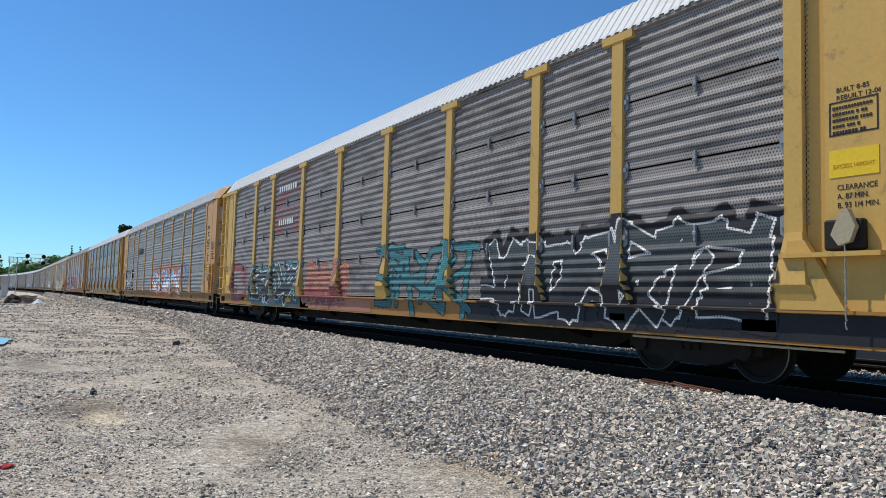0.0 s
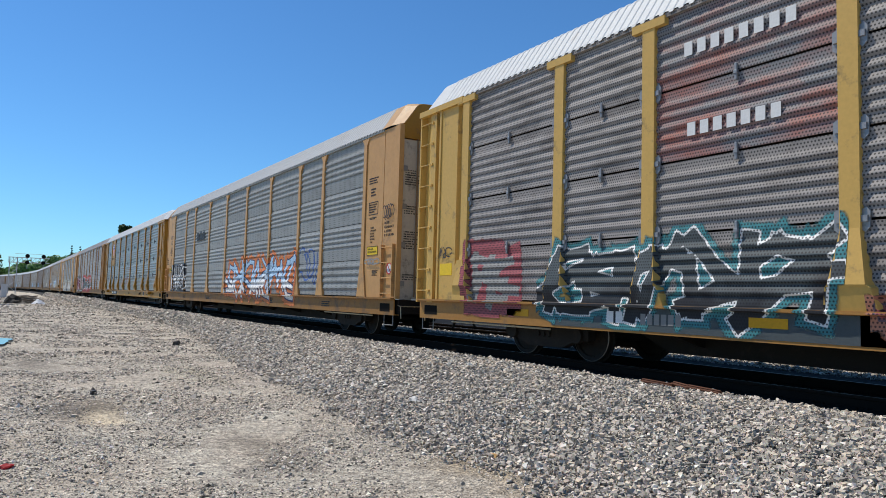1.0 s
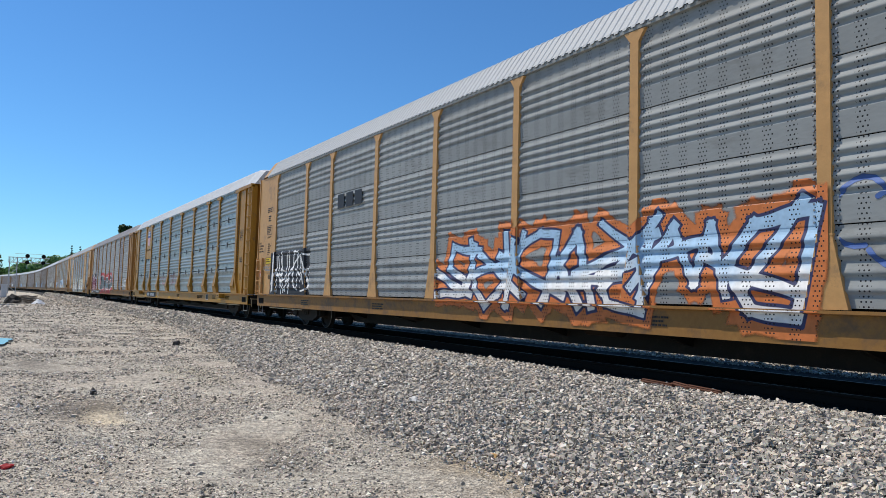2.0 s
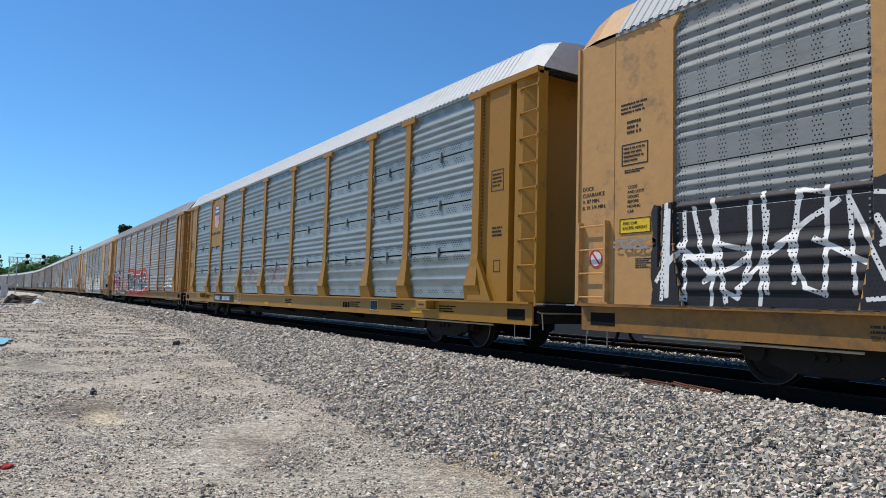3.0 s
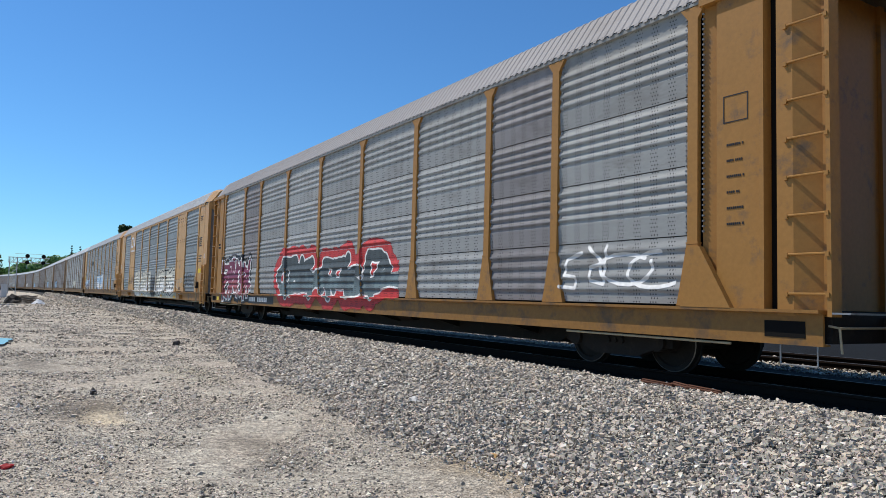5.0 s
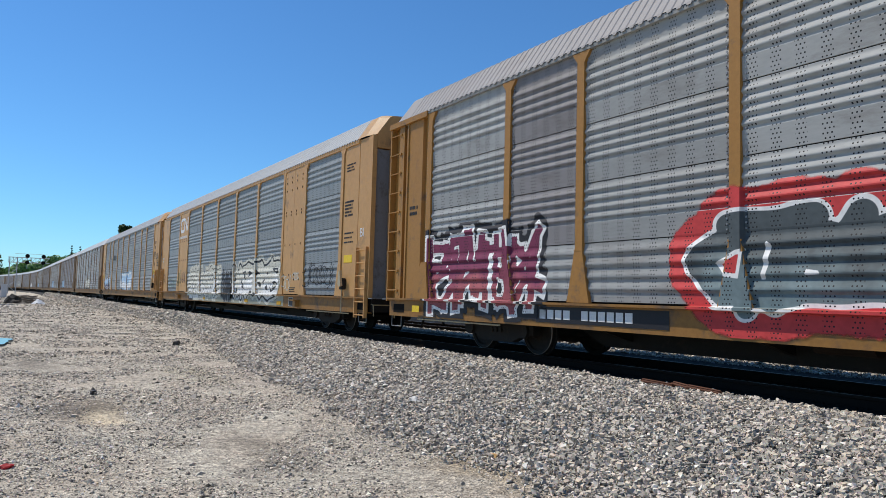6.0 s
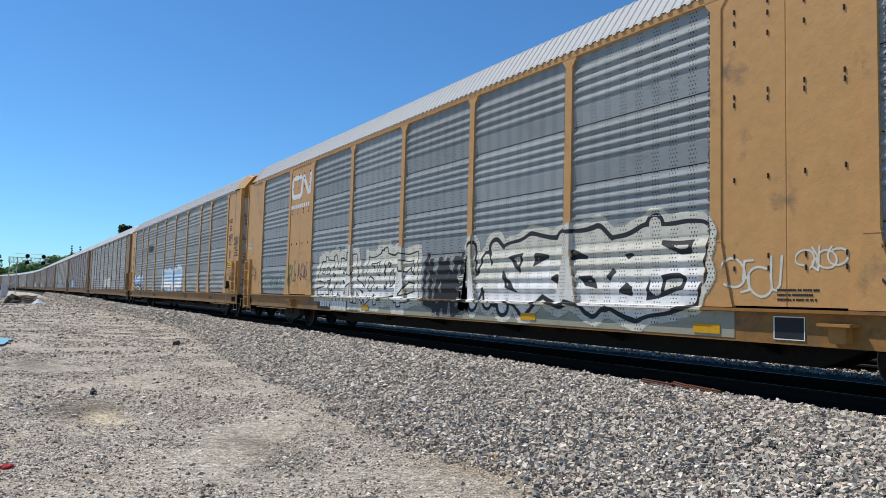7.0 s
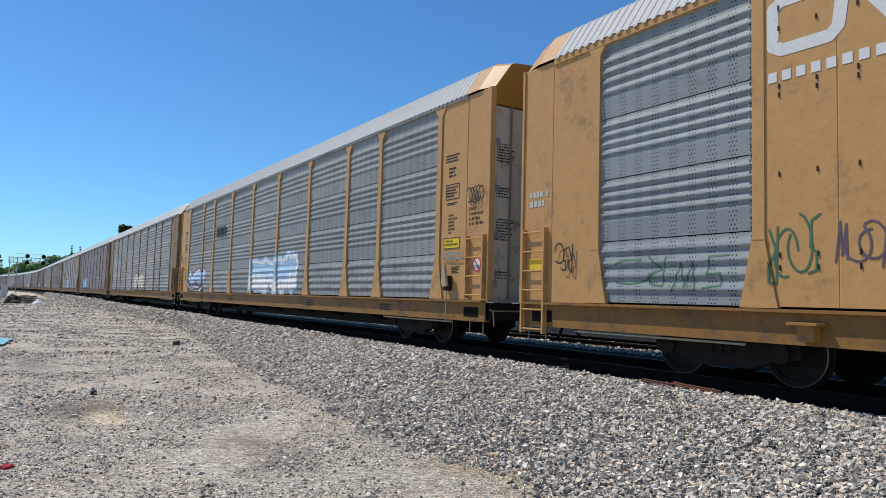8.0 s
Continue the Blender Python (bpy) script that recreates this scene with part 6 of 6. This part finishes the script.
scrap("red_wrapper", -6.92, 0.12, (0.05, 0.055, 0.022), (0.45, 0.02, 0.02), "crumpled red plastic wrapper on the gravel", "litter", 1)
scrap("orange_stone", -5.41, 4.0, (0.045, 0.04, 0.03), (0.55, 0.33, 0.12), "orange-brown stone among grey gravel", "stone", 2)
scrap("pink_scrap", -7.45, 4.6, (0.05, 0.04, 0.018), (0.62, 0.18, 0.2), "small pink plastic scrap on the gravel", "litter", 3)
scrap("blue_bag", -12.8, 9.0, (0.16, 0.12, 0.05), (0.02, 0.10, 0.42), "blue plastic bag lying between the rails", "litter", 4)
scrap("dark_stone", -11.2, 1.2, (0.06, 0.05, 0.04), (0.05, 0.045, 0.04), "small dark stone on the yard", "stone", 5)
scrap("dark_stone", -20.5, 4.2, (0.12, 0.10, 0.08), (0.05, 0.045, 0.04), "dark stone lying on the yard", "stone", 6)
scrap("pale_stone", -8.4, 4.85, (0.07, 0.06, 0.05), (0.6, 0.58, 0.54), "pale larger stone at the foot of the ballast", "stone", 7)
_rust = mat("flaking_rust", (0.13, 0.055, 0.032), 0.85, 0, 0.25, 6, (0.10, 0.04, 0.02), 0.3, 0.8, 0.2)
for i, (x, y, a) in enumerate(((-6.75, 7.78, 10), (-6.35, 7.86, -14), (-6.0, 7.80, 4))):
    ob = part("joint_bar", boxes((-0.24, 0.24, -0.05, 0.05, 0, 0.03), (-0.24, 0.24, -0.02, 0.02, 0.03, 0.05), bevel=0.008), _rust, None)
    ob.matrix_basis = pose(x, y, height(x, y) + 0.03, 0, 3, a)
    tagged(ob, "rusty steel joint bar lying on the ballast", "rail part", "loose joint bars")
ballast()
gravel()


def motions():
    times = [0.0, 2.0, 4.0, 6.0, 8.0]
    for k, (car, wheels) in enumerate(cars):
        start = FIRST - PITCH * k
        walk(car, [(t, on_track(start + SPEED * t)) for t in times])
    # wheels of the cars that pass close by roll on the rails
    turn = math.degrees(SPEED / 0.42)
    n = 228
    for k, (car, wheels) in enumerate(cars[:6]):
        for w in wheels:
            x = w.location.x
            walk(w, [(8.0 * i / n, pose(x, 0, 0.42, 0, turn * 8.0 * i / n, 0)) for i in range(n + 1)])


motions()
